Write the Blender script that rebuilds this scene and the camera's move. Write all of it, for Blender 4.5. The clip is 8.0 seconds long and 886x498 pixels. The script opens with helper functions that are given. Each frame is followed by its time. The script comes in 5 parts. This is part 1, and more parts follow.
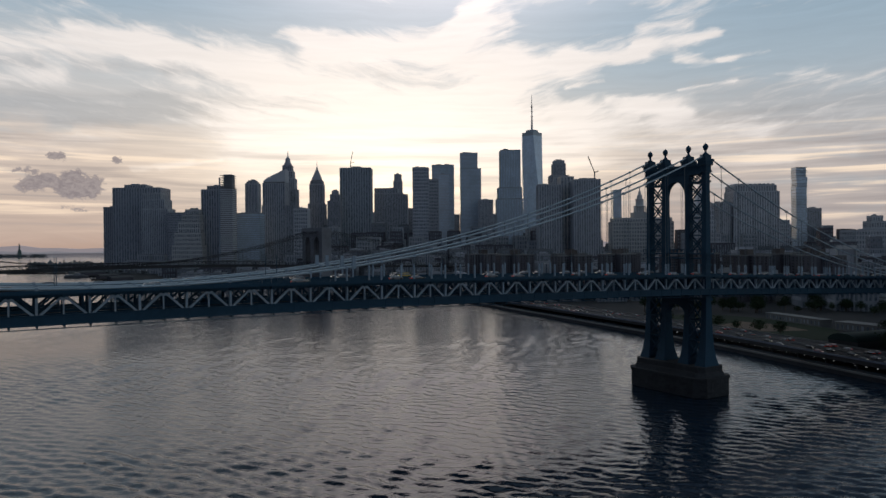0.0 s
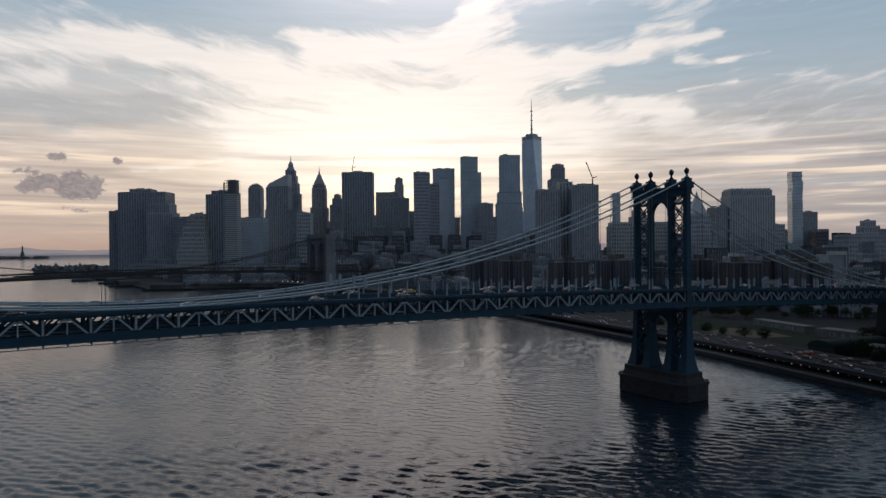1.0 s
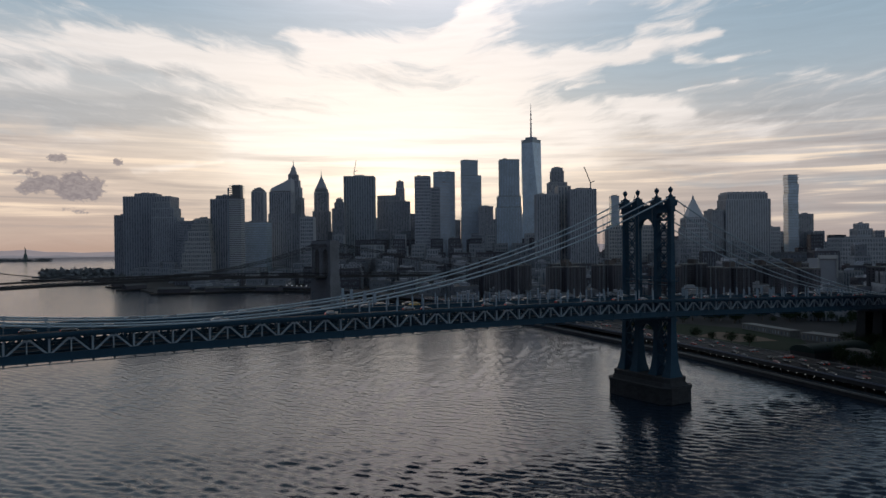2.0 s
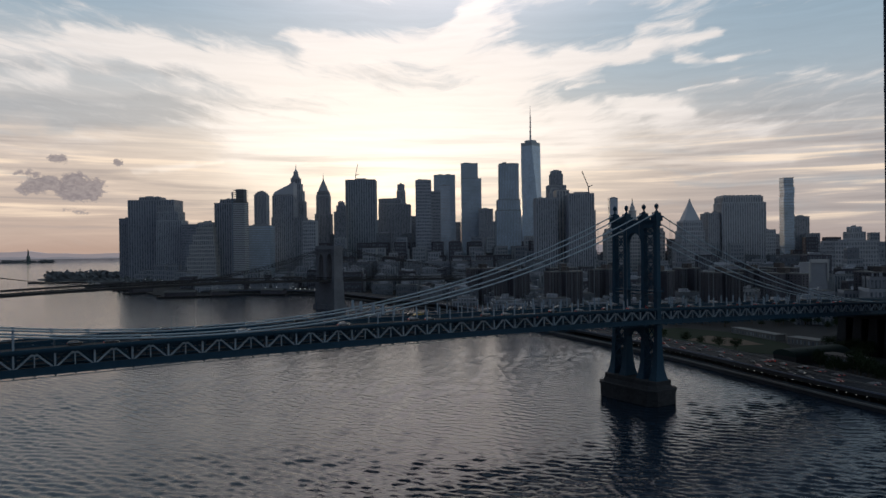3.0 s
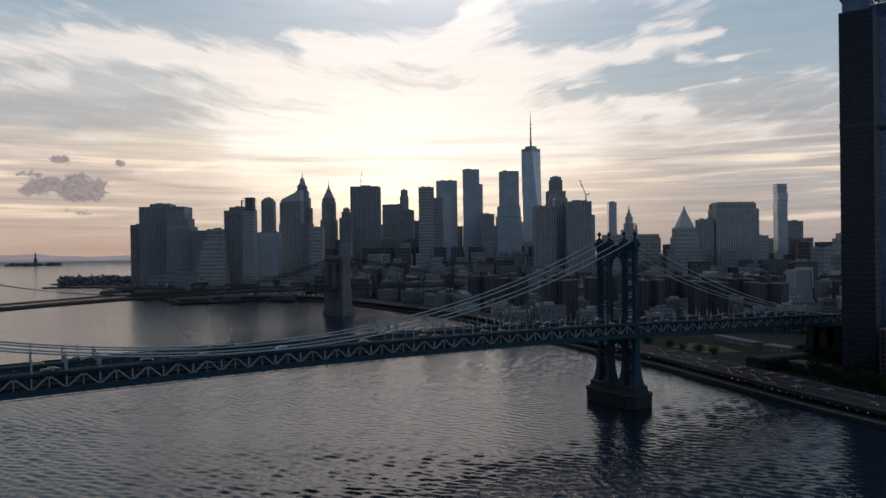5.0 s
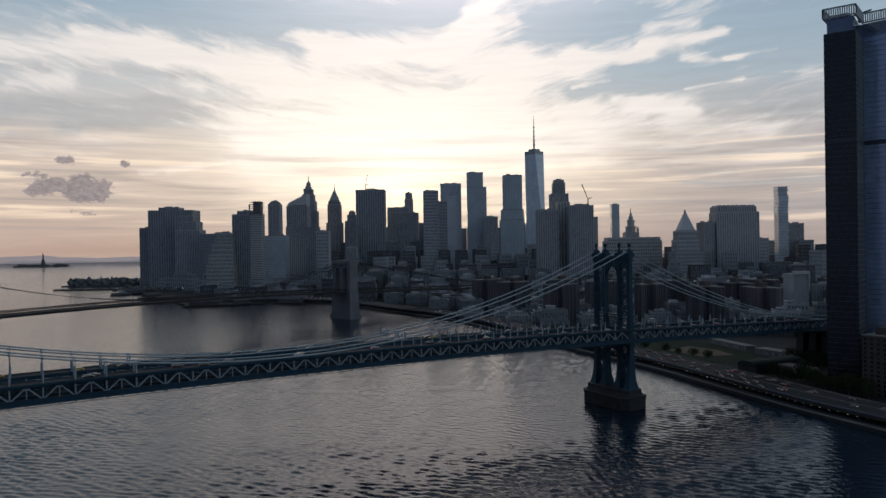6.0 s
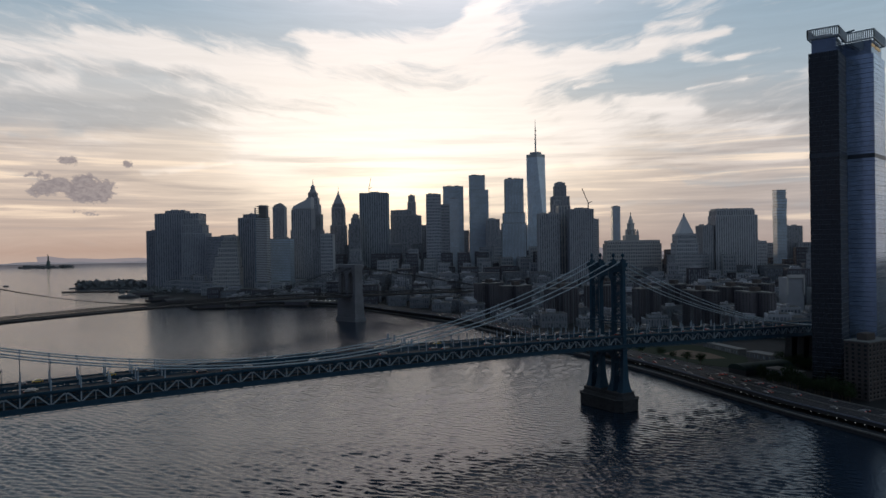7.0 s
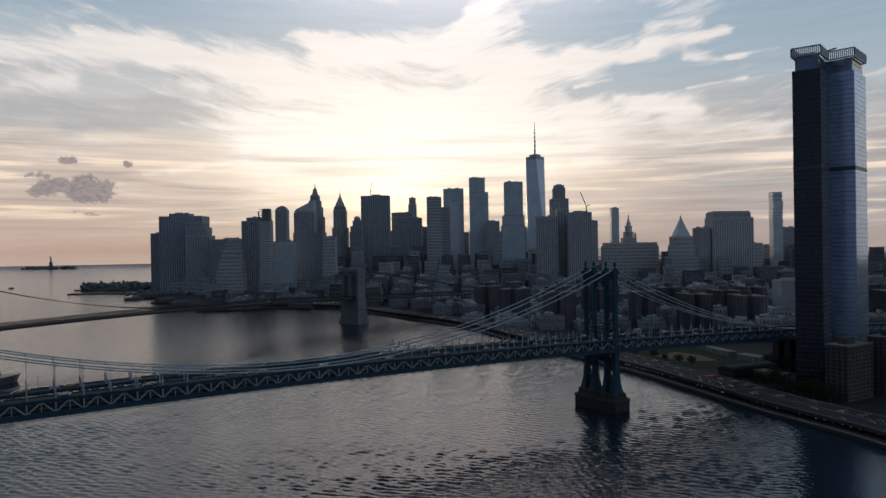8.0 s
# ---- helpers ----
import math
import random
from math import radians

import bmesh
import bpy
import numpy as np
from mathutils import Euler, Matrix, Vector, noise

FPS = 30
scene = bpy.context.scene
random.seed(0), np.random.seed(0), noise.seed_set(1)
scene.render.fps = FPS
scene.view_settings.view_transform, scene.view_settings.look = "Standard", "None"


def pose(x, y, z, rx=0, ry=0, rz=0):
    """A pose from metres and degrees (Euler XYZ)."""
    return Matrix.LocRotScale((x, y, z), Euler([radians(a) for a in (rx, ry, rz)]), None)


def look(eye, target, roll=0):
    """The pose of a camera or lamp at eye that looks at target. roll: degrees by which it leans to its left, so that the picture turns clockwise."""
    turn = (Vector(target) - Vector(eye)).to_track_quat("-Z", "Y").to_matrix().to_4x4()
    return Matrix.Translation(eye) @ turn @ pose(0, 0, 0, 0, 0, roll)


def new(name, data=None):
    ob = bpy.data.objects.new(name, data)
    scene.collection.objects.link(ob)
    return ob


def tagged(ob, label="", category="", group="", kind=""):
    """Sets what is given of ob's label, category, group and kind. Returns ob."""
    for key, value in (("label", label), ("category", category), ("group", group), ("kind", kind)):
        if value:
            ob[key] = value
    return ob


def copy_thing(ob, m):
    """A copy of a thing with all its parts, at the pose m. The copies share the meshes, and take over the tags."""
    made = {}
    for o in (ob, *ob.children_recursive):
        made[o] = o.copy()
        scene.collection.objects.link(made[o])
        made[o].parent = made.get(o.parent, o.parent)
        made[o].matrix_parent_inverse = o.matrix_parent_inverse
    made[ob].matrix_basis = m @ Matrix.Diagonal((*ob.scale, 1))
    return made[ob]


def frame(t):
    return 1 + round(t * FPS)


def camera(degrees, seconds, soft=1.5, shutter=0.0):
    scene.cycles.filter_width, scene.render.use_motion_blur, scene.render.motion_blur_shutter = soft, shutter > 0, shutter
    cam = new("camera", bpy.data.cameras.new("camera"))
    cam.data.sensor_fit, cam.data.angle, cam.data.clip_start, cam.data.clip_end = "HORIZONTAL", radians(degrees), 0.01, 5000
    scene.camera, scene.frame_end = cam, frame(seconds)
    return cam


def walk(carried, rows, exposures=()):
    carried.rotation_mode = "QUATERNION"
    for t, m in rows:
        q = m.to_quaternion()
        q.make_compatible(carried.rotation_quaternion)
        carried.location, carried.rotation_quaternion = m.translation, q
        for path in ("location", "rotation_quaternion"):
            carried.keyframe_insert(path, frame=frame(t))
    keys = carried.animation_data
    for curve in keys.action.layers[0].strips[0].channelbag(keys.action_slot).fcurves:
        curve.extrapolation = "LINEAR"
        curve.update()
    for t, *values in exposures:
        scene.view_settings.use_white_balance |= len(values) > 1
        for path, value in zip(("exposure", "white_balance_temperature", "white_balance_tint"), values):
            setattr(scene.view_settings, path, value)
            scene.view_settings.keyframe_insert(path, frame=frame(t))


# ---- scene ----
# camera: a drone that draws back from the bridge and climbs
cam = camera(64.09, 8.0)
ROWS = [
    (0.0, 9.85, -146.96, 62.23, 0.20, -0.38, 0.47),
    (0.5, 9.69, -159.00, 65.69, 0.21, -0.34, 0.49),
    (1.0, 9.51, -171.14, 69.09, 0.24, -0.32, 0.47),
    (1.5, 9.30, -183.36, 72.44, 0.26, -0.30, 0.55),
    (3.0, 8.63, -220.45, 82.35, 0.30, -0.30, 0.71),
    (3.5, 8.40, -232.92, 85.65, 0.32, -0.29, 0.72),
    (4.0, 8.16, -245.43, 88.97, 0.36, -0.29, 0.77),
    (4.5, 7.93, -257.97, 92.32, 0.37, -0.29, 0.78),
    (6.0, 7.31, -295.67, 102.42, 0.78, -0.285, 0.88),
    (6.5, 7.13, -308.24, 105.80, 0.90, -0.275, 0.89),
    (7.0, 6.99, -320.78, 109.17, 0.96, -0.28, 0.90),
    (7.5, 6.87, -333.30, 112.55, 0.95, -0.285, 0.94),
    (8.0, 6.78, -345.79, 115.90, 0.98, -0.305, 0.98),
]
walk(cam, [(t, pose(x, y, z, 90 + pitch, roll, yaw)) for t, x, y, z, yaw, pitch, roll in ROWS])

# ---------------------------------------------------------------- world and sun
SUN_AZ, SUN_EL = -4.6, 2.6      # degrees right of +y, degrees above the horizon


class Val:
    """A number in a node tree: + - * / and a few functions make Math nodes."""
    def __init__(self, tree, socket):
        self.tree, self.socket = tree, socket

    def op(self, kind, *others, clamp=False):
        n = self.tree.nodes.new("ShaderNodeMath")
        n.operation, n.use_clamp = kind, clamp
        for i, o in enumerate((self,) + others):
            if isinstance(o, Val):
                self.tree.links.new(o.socket, n.inputs[i])
            else:
                n.inputs[i].default_value = o
        return Val(self.tree, n.outputs[0])

    def __add__(self, o): return self.op("ADD", o)
    def __sub__(self, o): return self.op("SUBTRACT", o)
    def __mul__(self, o): return self.op("MULTIPLY", o)
    def __truediv__(self, o): return self.op("DIVIDE", o)
    def clamp(self): return self.op("ADD", 0.0, clamp=True)
    def exp(self): return self.op("EXPONENT")

    def step(self, a, b):
        n = self.tree.nodes.new("ShaderNodeMapRange")
        n.interpolation_type = "SMOOTHSTEP"
        self.tree.links.new(self.socket, n.inputs[0])
        n.inputs[1].default_value, n.inputs[2].default_value = a, b
        return Val(self.tree, n.outputs[0])


def mixed(tree, fac, a, b, kind="MIX"):
    n = tree.nodes.new("ShaderNodeMix")
    n.data_type, n.blend_type = "RGBA", kind
    for i, v in ((0, fac), (6, a), (7, b)):
        if isinstance(v, Val):
            tree.links.new(v.socket, n.inputs[i])
        elif isinstance(v, (int, float)):
            n.inputs[i].default_value = v
        elif isinstance(v, tuple):
            n.inputs[i].default_value = (*v, 1)
        else:
            tree.links.new(v, n.inputs[i])
    return n.outputs[2]


def combined(tree, x, y, z):
    n = tree.nodes.new("ShaderNodeCombineXYZ")
    for i, v in enumerate((x, y, z)):
        if isinstance(v, Val):
            tree.links.new(v.socket, n.inputs[i])
        else:
            n.inputs[i].default_value = v
    return n.outputs[0]


def noisy(tree, vector, scale, detail=4.0, rough=0.5, distort=0.0):
    n = tree.nodes.new("ShaderNodeTexNoise")
    tree.links.new(vector, n.inputs["Vector"])
    n.inputs["Scale"].default_value, n.inputs["Detail"].default_value = scale, detail
    n.inputs["Roughness"].default_value, n.inputs["Distortion"].default_value = rough, distort
    return Val(tree, n.outputs["Fac"])


def build_sky():
    world = bpy.data.worlds.new("dusk_sky")
    scene.world = world
    world.use_nodes = True
    tree = world.node_tree
    tree.nodes.clear()
    out = tree.nodes.new("ShaderNodeOutputWorld")
    bg = tree.nodes.new("ShaderNodeBackground")
    tree.links.new(bg.outputs[0], out.inputs[0])
    co = tree.nodes.new("ShaderNodeTexCoord")
    sep = tree.nodes.new("ShaderNodeSeparateXYZ")
    tree.links.new(co.outputs["Generated"], sep.inputs[0])
    x, y, z = (Val(tree, s) for s in sep.outputs)
    az = x.op("ARCTAN2", y) * 57.2958
    el = z.op("ARCSINE") * 57.2958
    sky = tree.nodes.new("ShaderNodeTexSky")
    sky.sky_type, sky.sun_disc = "NISHITA", False
    sky.sun_elevation, sky.sun_rotation = radians(SUN_EL), radians(SUN_AZ)
    sky.air_density, sky.dust_density, sky.ozone_density = 1.0, 2.0, 2.0
    clear = mixed(tree, 1.0, sky.outputs[0], (0.010, 0.012, 0.014), "MULTIPLY")
    blue = mixed(tree, el.step(20.0, 8.0), (0.265, 0.37, 0.46), (0.39, 0.445, 0.49))
    clear = mixed(tree, 1.0, clear, blue, "ADD")
    # thin high cloud, thickest in the south-west
    thin = el.step(18.5, 12.5) * az.step(14.0, -6.0) * az.step(-70.0, -40.0)
    clear = mixed(tree, thin * 0.75, clear, (0.56, 0.565, 0.57))
    # wind-drawn coordinates: long across, short upwards
    drawn = combined(tree, az * 0.06, el * 0.17, 0.0)
    wobble = noisy(tree, drawn, 1.6, 5, 0.55) - 0.5
    wobble2 = noisy(tree, combined(tree, az * 0.06 + 7.3, el * 0.17, 2.0), 1.9, 5, 0.55) - 0.5
    wa, we = az + wobble * 4.5, el + wobble2 * 1.8
    fine = noisy(tree, combined(tree, wa * 0.10 + we * 0.03, we * 0.55, 1.0), 2.2, 6, 0.58, 0.5)
    broad = noisy(tree, combined(tree, wa * 0.035, we * 0.13, 4.0), 1.7, 4, 0.5, 0.3)

    def streaks(rows, ca=None, ce=None):
        total, ca, ce = None, ca or wa, ce or we
        for a0, e0, a1, e1, w, s in rows:
            dx, dy = a1 - a0, e1 - e0
            px, py = ca - a0, ce - e0
            t = ((px * dx + py * dy) * (1.0 / (dx * dx + dy * dy))).clamp()
            qx, qy = px - t * dx, py - t * dy
            m = ((qx * qx + qy * qy) * (-1.0 / (w * w))).exp() * s
            total = m if total is None else total + m
        return total

    # white cloud: from, to, half width, weight (degrees)
    bright = streaks([
        (-32.8, 13.7, -23.1, 14.5, 1.28, 0.90), (-28.0, 15.5, -20.0, 14.4, 0.64, 0.60), (-23.1, 14.5, -13.7, 13.5, 1.10, 0.95),
        (-17.1, 14.0, -6.7, 12.0, 1.19, 0.90), (-32.1, 11.6, -28.4, 12.0, 0.64, 0.50), (-23.6, 11.9, -19.2, 12.2, 0.55, 0.30),
        (-13.2, 16.6, -10.2, 16.3, 0.50, 0.80), (-11.1, 15.8, 0.7, 15.9, 0.91, 0.80), (-0.2, 15.9, 2.5, 17.1, 1.00, 0.90),
        (2.0, 17.8, 4.3, 19.3, 0.82, 0.90), (1.6, 16.9, 5.2, 17.3, 0.55, 0.80), (-10.2, 14.8, 5.2, 14.5, 1.37, 0.75),
        (-15.5, 8.8, 9.6, 8.8, 3.42, 0.95), (-13.8, 6.0, 5.1, 6.0, 2.74, 0.90), (-6.2, 10.9, 4.3, 11.3, 1.83, 0.80),
    ]) + streaks([
        (3.4, 13.3, 9.7, 14.1, 1.19, 1.00), (9.7, 14.1, 15.8, 14.8, 0.91, 1.05), (15.3, 14.9, 20.8, 15.4, 0.46, 1.00),
        (15.3, 16.3, 19.5, 16.2, 0.41, 0.50), (18.5, 14.1, 21.5, 13.4, 0.41, 0.75), (21.1, 13.5, 24.0, 13.7, 0.27, 0.80),
        (10.0, 12.2, 13.0, 12.5, 0.18, 0.60), (18.7, 11.4, 21.8, 11.6, 0.14, 0.60), (10.1, 10.0, 17.4, 9.9, 1.37, 0.60),
        (13.6, 11.0, 19.0, 10.0, 0.64, 0.60), (17.4, 9.3, 24.2, 8.4, 0.82, 0.60), (26.0, 12.0, 31.3, 11.0, 0.73, 0.40),
        (8.8, 8.1, 29.6, 6.5, 0.55, 0.45), (9.6, 6.3, 26.0, 5.8, 0.46, 0.50),
    ]) + streaks([
        (-23.2, 5.7, -19.5, 6.4, 0.23, 0.55), (-21.3, 5.8, -17.6, 6.6, 0.18, 0.50), (-32.2, 7.3, -25.1, 7.5, 0.91, 0.30),
        (-23.5, 17.3, -13.7, 17.6, 1.10, -1.00), (-14.1, 17.8, 0.2, 18.4, 0.82, -1.00), (7.5, 17.2, 14.9, 17.2, 1.19, -0.70),
        # last entry: unseen white band above the view, added for the water
        (9.7, 11.7, 20.3, 12.2, 0.73, -0.70), (22.3, 15.2, 31.6, 14.1, 1.92, -0.70), (13.2, 13.4, 18.2, 13.0, 0.46, -0.60), (-21.3, 23.6, 20.2, 23.5, 5.03, 0.9),
    ])
    grey = streaks([
        (-32.8, 12.7, -30.1, 12.8, 0.64, 0.80), (-27.6, 12.9, -21.2, 13.3, 0.55, 0.70), (-21.2, 13.1, -13.7, 12.9, 0.64, 0.80),
        (-15.4, 12.8, -12.0, 12.1, 0.64, 0.60), (-32.8, 9.7, -21.2, 10.6, 1.19, 0.95), (-23.2, 10.7, -15.9, 11.2, 0.82, 0.90),
        (-28.7, 8.9, -19.2, 9.5, 0.55, 0.50), (-8.9, 13.7, -4.8, 13.6, 0.64, 0.60), (-4.8, 13.1, -1.2, 12.7, 0.55, 0.50),
        (19.9, 11.2, 31.9, 10.0, 1.10, 0.50), (23.4, 9.5, 31.9, 8.3, 0.82, 0.50), (1.5, 10.3, 7.9, 10.6, 0.55, 0.35),
    ]) + streaks([
        (11.8, 7.5, 31.9, 5.8, 0.32, 0.60), (8.7, 5.9, 22.2, 5.2, 0.27, 0.50), (18.2, 4.5, 31.9, 4.1, 0.37, 0.60), (25.3, 7.7, 31.9, 7.0, 0.37, 0.50),
        (-14.2, 7.6, -9.4, 7.9, 0.23, 0.50), (-4.0, 7.5, -1.2, 7.5, 0.18, 0.40), (-32.2, 8.2, -28.0, 8.4, 0.27, 0.40),
        (10.1, 11.6, 17.4, 12.0, 0.55, -0.50), (7.8, 3.2, 31.6, 2.4, 0.41, 0.40), (-32.2, 5.4, -25.2, 3.8, 0.55, 0.30),
    ])
    hair = noisy(tree, combined(tree, wa * 0.05 + we * 0.05, we * 0.7, 5.0), 2.6, 6, 0.6, 0.6)
    # fibres: drawn down to the north on the south side, up to the north beyond the sun
    turn = az.step(-9.0, 3.0)
    slope = turn * -0.52 + 0.27
    across = we + wa * slope
    fibre = noisy(tree, combined(tree, wa * 0.07, across * 0.85, 11.0), 1.9, 7, 0.62, 0.35)
    tufts = noisy(tree, combined(tree, wa * 0.28, across * 0.75, 14.0), 1.6, 6, 0.6, 0.8)
    high = el.step(6.0, 10.0)
    whiteness = (bright + (fibre - 0.5) * 1.7 * high + (fine - 0.5) * 0.7 + (tufts - 0.5) * 1.0 * high + (broad - 0.5) * 0.4).step(-0.08, 1.12)
    greyness = (grey + (fibre - 0.5) * 0.8 + (tufts - 0.5) * 0.8 + (fine - 0.5) * 0.5).step(0.10, 1.05)
    # light scattered round the hidden sun
    sa, se = az - SUN_AZ, el - SUN_EL
    near = ((sa * sa * 0.5 + se * se) * (-1.0 / 11.0)).exp()
    wide = (sa * sa * (-1.0 / 330.0) + (el - 7.0) * (el - 7.0) * (-1.0 / 75.0)).exp()
    low = (el.op("ABSOLUTE") * -0.36).exp()
    front = ((sa * sa) * (-1.0 / 3600.0)).exp()
    # pale veil low in the sky, dusk colours along the horizon
    veil = el.step(13.5, 5.5) * front
    flank = mixed(tree, az.step(4.0, 30.0), (0.59, 0.445, 0.355), (0.50, 0.405, 0.365))
    haze = mixed(tree, wide, flank, (1.0, 0.875, 0.725))
    col = mixed(tree, veil * 0.88, clear, haze)
    dusk = mixed(tree, az.step(-22.0, 22.0), (0.45, 0.305, 0.245), (0.37, 0.285, 0.26))
    col = mixed(tree, (low * front * 1.0).clamp(), col, dusk)
    col = mixed(tree, (greyness * 0.85).clamp(), col, mixed(tree, wide, (0.375, 0.395, 0.42), (0.62, 0.58, 0.54)))
    lit = mixed(tree, wide, (0.80, 0.75, 0.725), (1.06, 0.955, 0.86))
    warm = mixed(tree, wide, (0.71, 0.54, 0.41), (1.04, 0.88, 0.68))
    lit = mixed(tree, el.step(9.0, 2.5) * az.step(40.0, 8.0) * 0.85, lit, warm)
    col = mixed(tree, (whiteness * 0.95).clamp(), col, lit)
    # extra-bright cloud patch above the view, added to light the water
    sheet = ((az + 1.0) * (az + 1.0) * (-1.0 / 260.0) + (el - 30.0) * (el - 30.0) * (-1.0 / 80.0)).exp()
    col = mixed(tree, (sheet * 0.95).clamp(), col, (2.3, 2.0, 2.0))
    # level streaks of cloud close to the horizon
    level = noisy(tree, combined(tree, az * 0.035, el * 0.75, 8.0), 2.0, 5, 0.55, 0.4)
    bars = el.step(0.8, 2.2) * el.step(10.0, 6.0) * (wide * -0.75 + 1.0)
    col = mixed(tree, level.step(0.50, 0.66) * bars * 0.60, col, (0.96, 0.76, 0.56))
    col = mixed(tree, level.step(0.48, 0.34) * bars * 0.50, col, (0.45, 0.395, 0.39))
    # dark blue patch high in the north, added to darken the water reflecting it
    col = mixed(tree, el.step(18.5, 24.0) * az.step(-1.0, 17.0) * az.step(130.0, 80.0) * 0.94, col, (0.078, 0.108, 0.15))
    k = (hair - 0.5) * 0.22 + 1.02 + (level - 0.5) * (el.step(0.5, 2.5) * el.step(12.0, 6.0)) * 0.95
    col = mixed(tree, 1.0, col, combined(tree, k, k, k), "MULTIPLY")
    glow = mixed(tree, 1.0, (0.13, 0.105, 0.07), combined(tree, wide, wide, wide), "MULTIPLY")
    col = mixed(tree, 1.0, col, glow, "ADD")
    glow2 = mixed(tree, 1.0, (0.50, 0.36, 0.18), combined(tree, near, near, near), "MULTIPLY")
    col = mixed(tree, 1.0, col, glow2, "ADD")
    # two small dark cumulus clouds low in the south
    puff = streaks([
        (-30.9, 4.2, -29.2, 4.6, 0.50, 0.90), (-30.2, 4.6, -29.3, 4.9, 0.41, 0.90), (-28.4, 4.4, -26.3, 4.7, 0.68, 1.00),
        (-28.2, 4.0, -26.6, 3.8, 0.50, 0.90), (-28.1, 5.2, -27.4, 5.4, 0.37, 0.80), (-29.1, 6.5, -28.3, 6.5, 0.32, 0.95),
        (-31.2, 5.4, -30.1, 5.4, 0.32, 0.70), (-25.0, 6.4, -24.6, 6.3, 0.27, 0.95), (-28.4, 2.8, -27.0, 2.7, 0.23, 0.55),
        (-32.2, 5.6, -31.8, 5.4, 0.27, 0.40),
    ], az + wobble * 0.8, el + wobble2 * 0.6)
    lump = noisy(tree, combined(tree, az * 1.3, el * 1.7, 0.0), 1.9, 6, 0.6, 0.3)
    body = (puff + (lump - 0.5) * 2.2).step(0.36, 0.80) * puff.step(0.05, 0.40)
    shade = mixed(tree, lump.step(0.35, 0.65), (0.235, 0.205, 0.22), (0.345, 0.30, 0.30))
    col = mixed(tree, body * 0.9, col, shade)
    # sky behind is dimmed bluish, most to the south-east, to darken facing surfaces
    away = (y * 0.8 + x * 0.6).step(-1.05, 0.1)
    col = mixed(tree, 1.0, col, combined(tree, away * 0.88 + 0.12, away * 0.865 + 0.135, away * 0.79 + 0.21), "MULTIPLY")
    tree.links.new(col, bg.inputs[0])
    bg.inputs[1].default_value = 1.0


build_sky()
sun = new("sun", bpy.data.lights.new("sun", "SUN"))
sun.data.energy, sun.data.angle, sun.data.color = 0.35, radians(3.0), (1.0, 0.72, 0.45)
sun.matrix_world = look((0, 0, 500), (-500 * math.sin(radians(SUN_AZ)), -500 * math.cos(radians(SUN_AZ)), 500 - 500 * math.tan(radians(SUN_EL))))
scene.view_settings.exposure = 0.0

# ---------------------------------------------------------------- materials
def surface(name, base, rough=0.7, metal=0.0, grain=0.8, spread=0.25, bump=0.0, blotch=0.06, specular=0.5, vary=0.0):
    """A painted, stone or metal surface: grain and larger stains in metres, and a little bump."""
    m = bpy.data.materials.new(name)
    m.use_nodes = True
    tree = m.node_tree
    p = tree.nodes["Principled BSDF"]
    geo = tree.nodes.new("ShaderNodeNewGeometry")
    small = noisy(tree, geo.outputs["Position"], grain, 5, 0.6)
    large = noisy(tree, geo.outputs["Position"], blotch, 4, 0.55)
    k = (small - 0.5) * spread * 2.0 + (large - 0.5) * spread * 2.4 + 1.0
    if vary:
        info = tree.nodes.new("ShaderNodeObjectInfo")
        k = k + (Val(tree, info.outputs["Random"]) - 0.5) * vary
    col = mixed(tree, 1.0, base, combined(tree, k, k, k), "MULTIPLY")
    tree.links.new(col, p.inputs["Base Color"])
    r = ((large - 0.5) * 0.3 + rough).clamp()
    tree.links.new(r.socket, p.inputs["Roughness"])
    p.inputs["Metallic"].default_value = metal
    p.inputs["Specular IOR Level"].default_value = specular
    if bump:
        b = tree.nodes.new("ShaderNodeBump")
        b.inputs["Strength"].default_value, b.inputs["Distance"].default_value = 0.6, bump
        tree.links.new(small.socket, b.inputs["Height"])
        tree.links.new(b.outputs[0], p.inputs["Normal"])
    return m


def glassy(name, base, rough=0.12, vary=0.5, cell=(1.5, 3.6), metal=0.0):
    """Curtain-wall glass: every pane tilts and tints a little differently."""
    m = bpy.data.materials.new(name)
    m.use_nodes = True
    tree = m.node_tree
    p = tree.nodes["Principled BSDF"]
    geo = tree.nodes.new("ShaderNodeNewGeometry")
    sep = tree.nodes.new("ShaderNodeSeparateXYZ")
    tree.links.new(geo.outputs["Position"], sep.inputs[0])
    x, y, z = (Val(tree, s) for s in sep.outputs)
    cells = combined(tree, (x / cell[0]).op("FLOOR"), (y / cell[0]).op("FLOOR"), (z / cell[1]).op("FLOOR"))
    w = tree.nodes.new("ShaderNodeTexWhiteNoise")
    tree.links.new(cells, w.inputs["Vector"])
    pane = Val(tree, w.outputs["Value"])
    large = noisy(tree, geo.outputs["Position"], 0.03, 3, 0.5)
    k = (pane - 0.5) * vary + (large - 0.5) * 0.5 + 1.0
    tree.links.new(mixed(tree, 1.0, base, combined(tree, k, k, k), "MULTIPLY"), p.inputs["Base Color"])
    tree.links.new((pane * 0.12 + rough).socket, p.inputs["Roughness"])
    p.inputs["IOR"].default_value, p.inputs["Metallic"].default_value = 1.7, metal
    b = tree.nodes.new("ShaderNodeBump")
    b.inputs["Strength"].default_value, b.inputs["Distance"].default_value = 0.12, 0.5
    tree.links.new((large + pane * 0.04).socket, b.inputs["Height"])
    tree.links.new(b.outputs[0], p.inputs["Normal"])
    return m


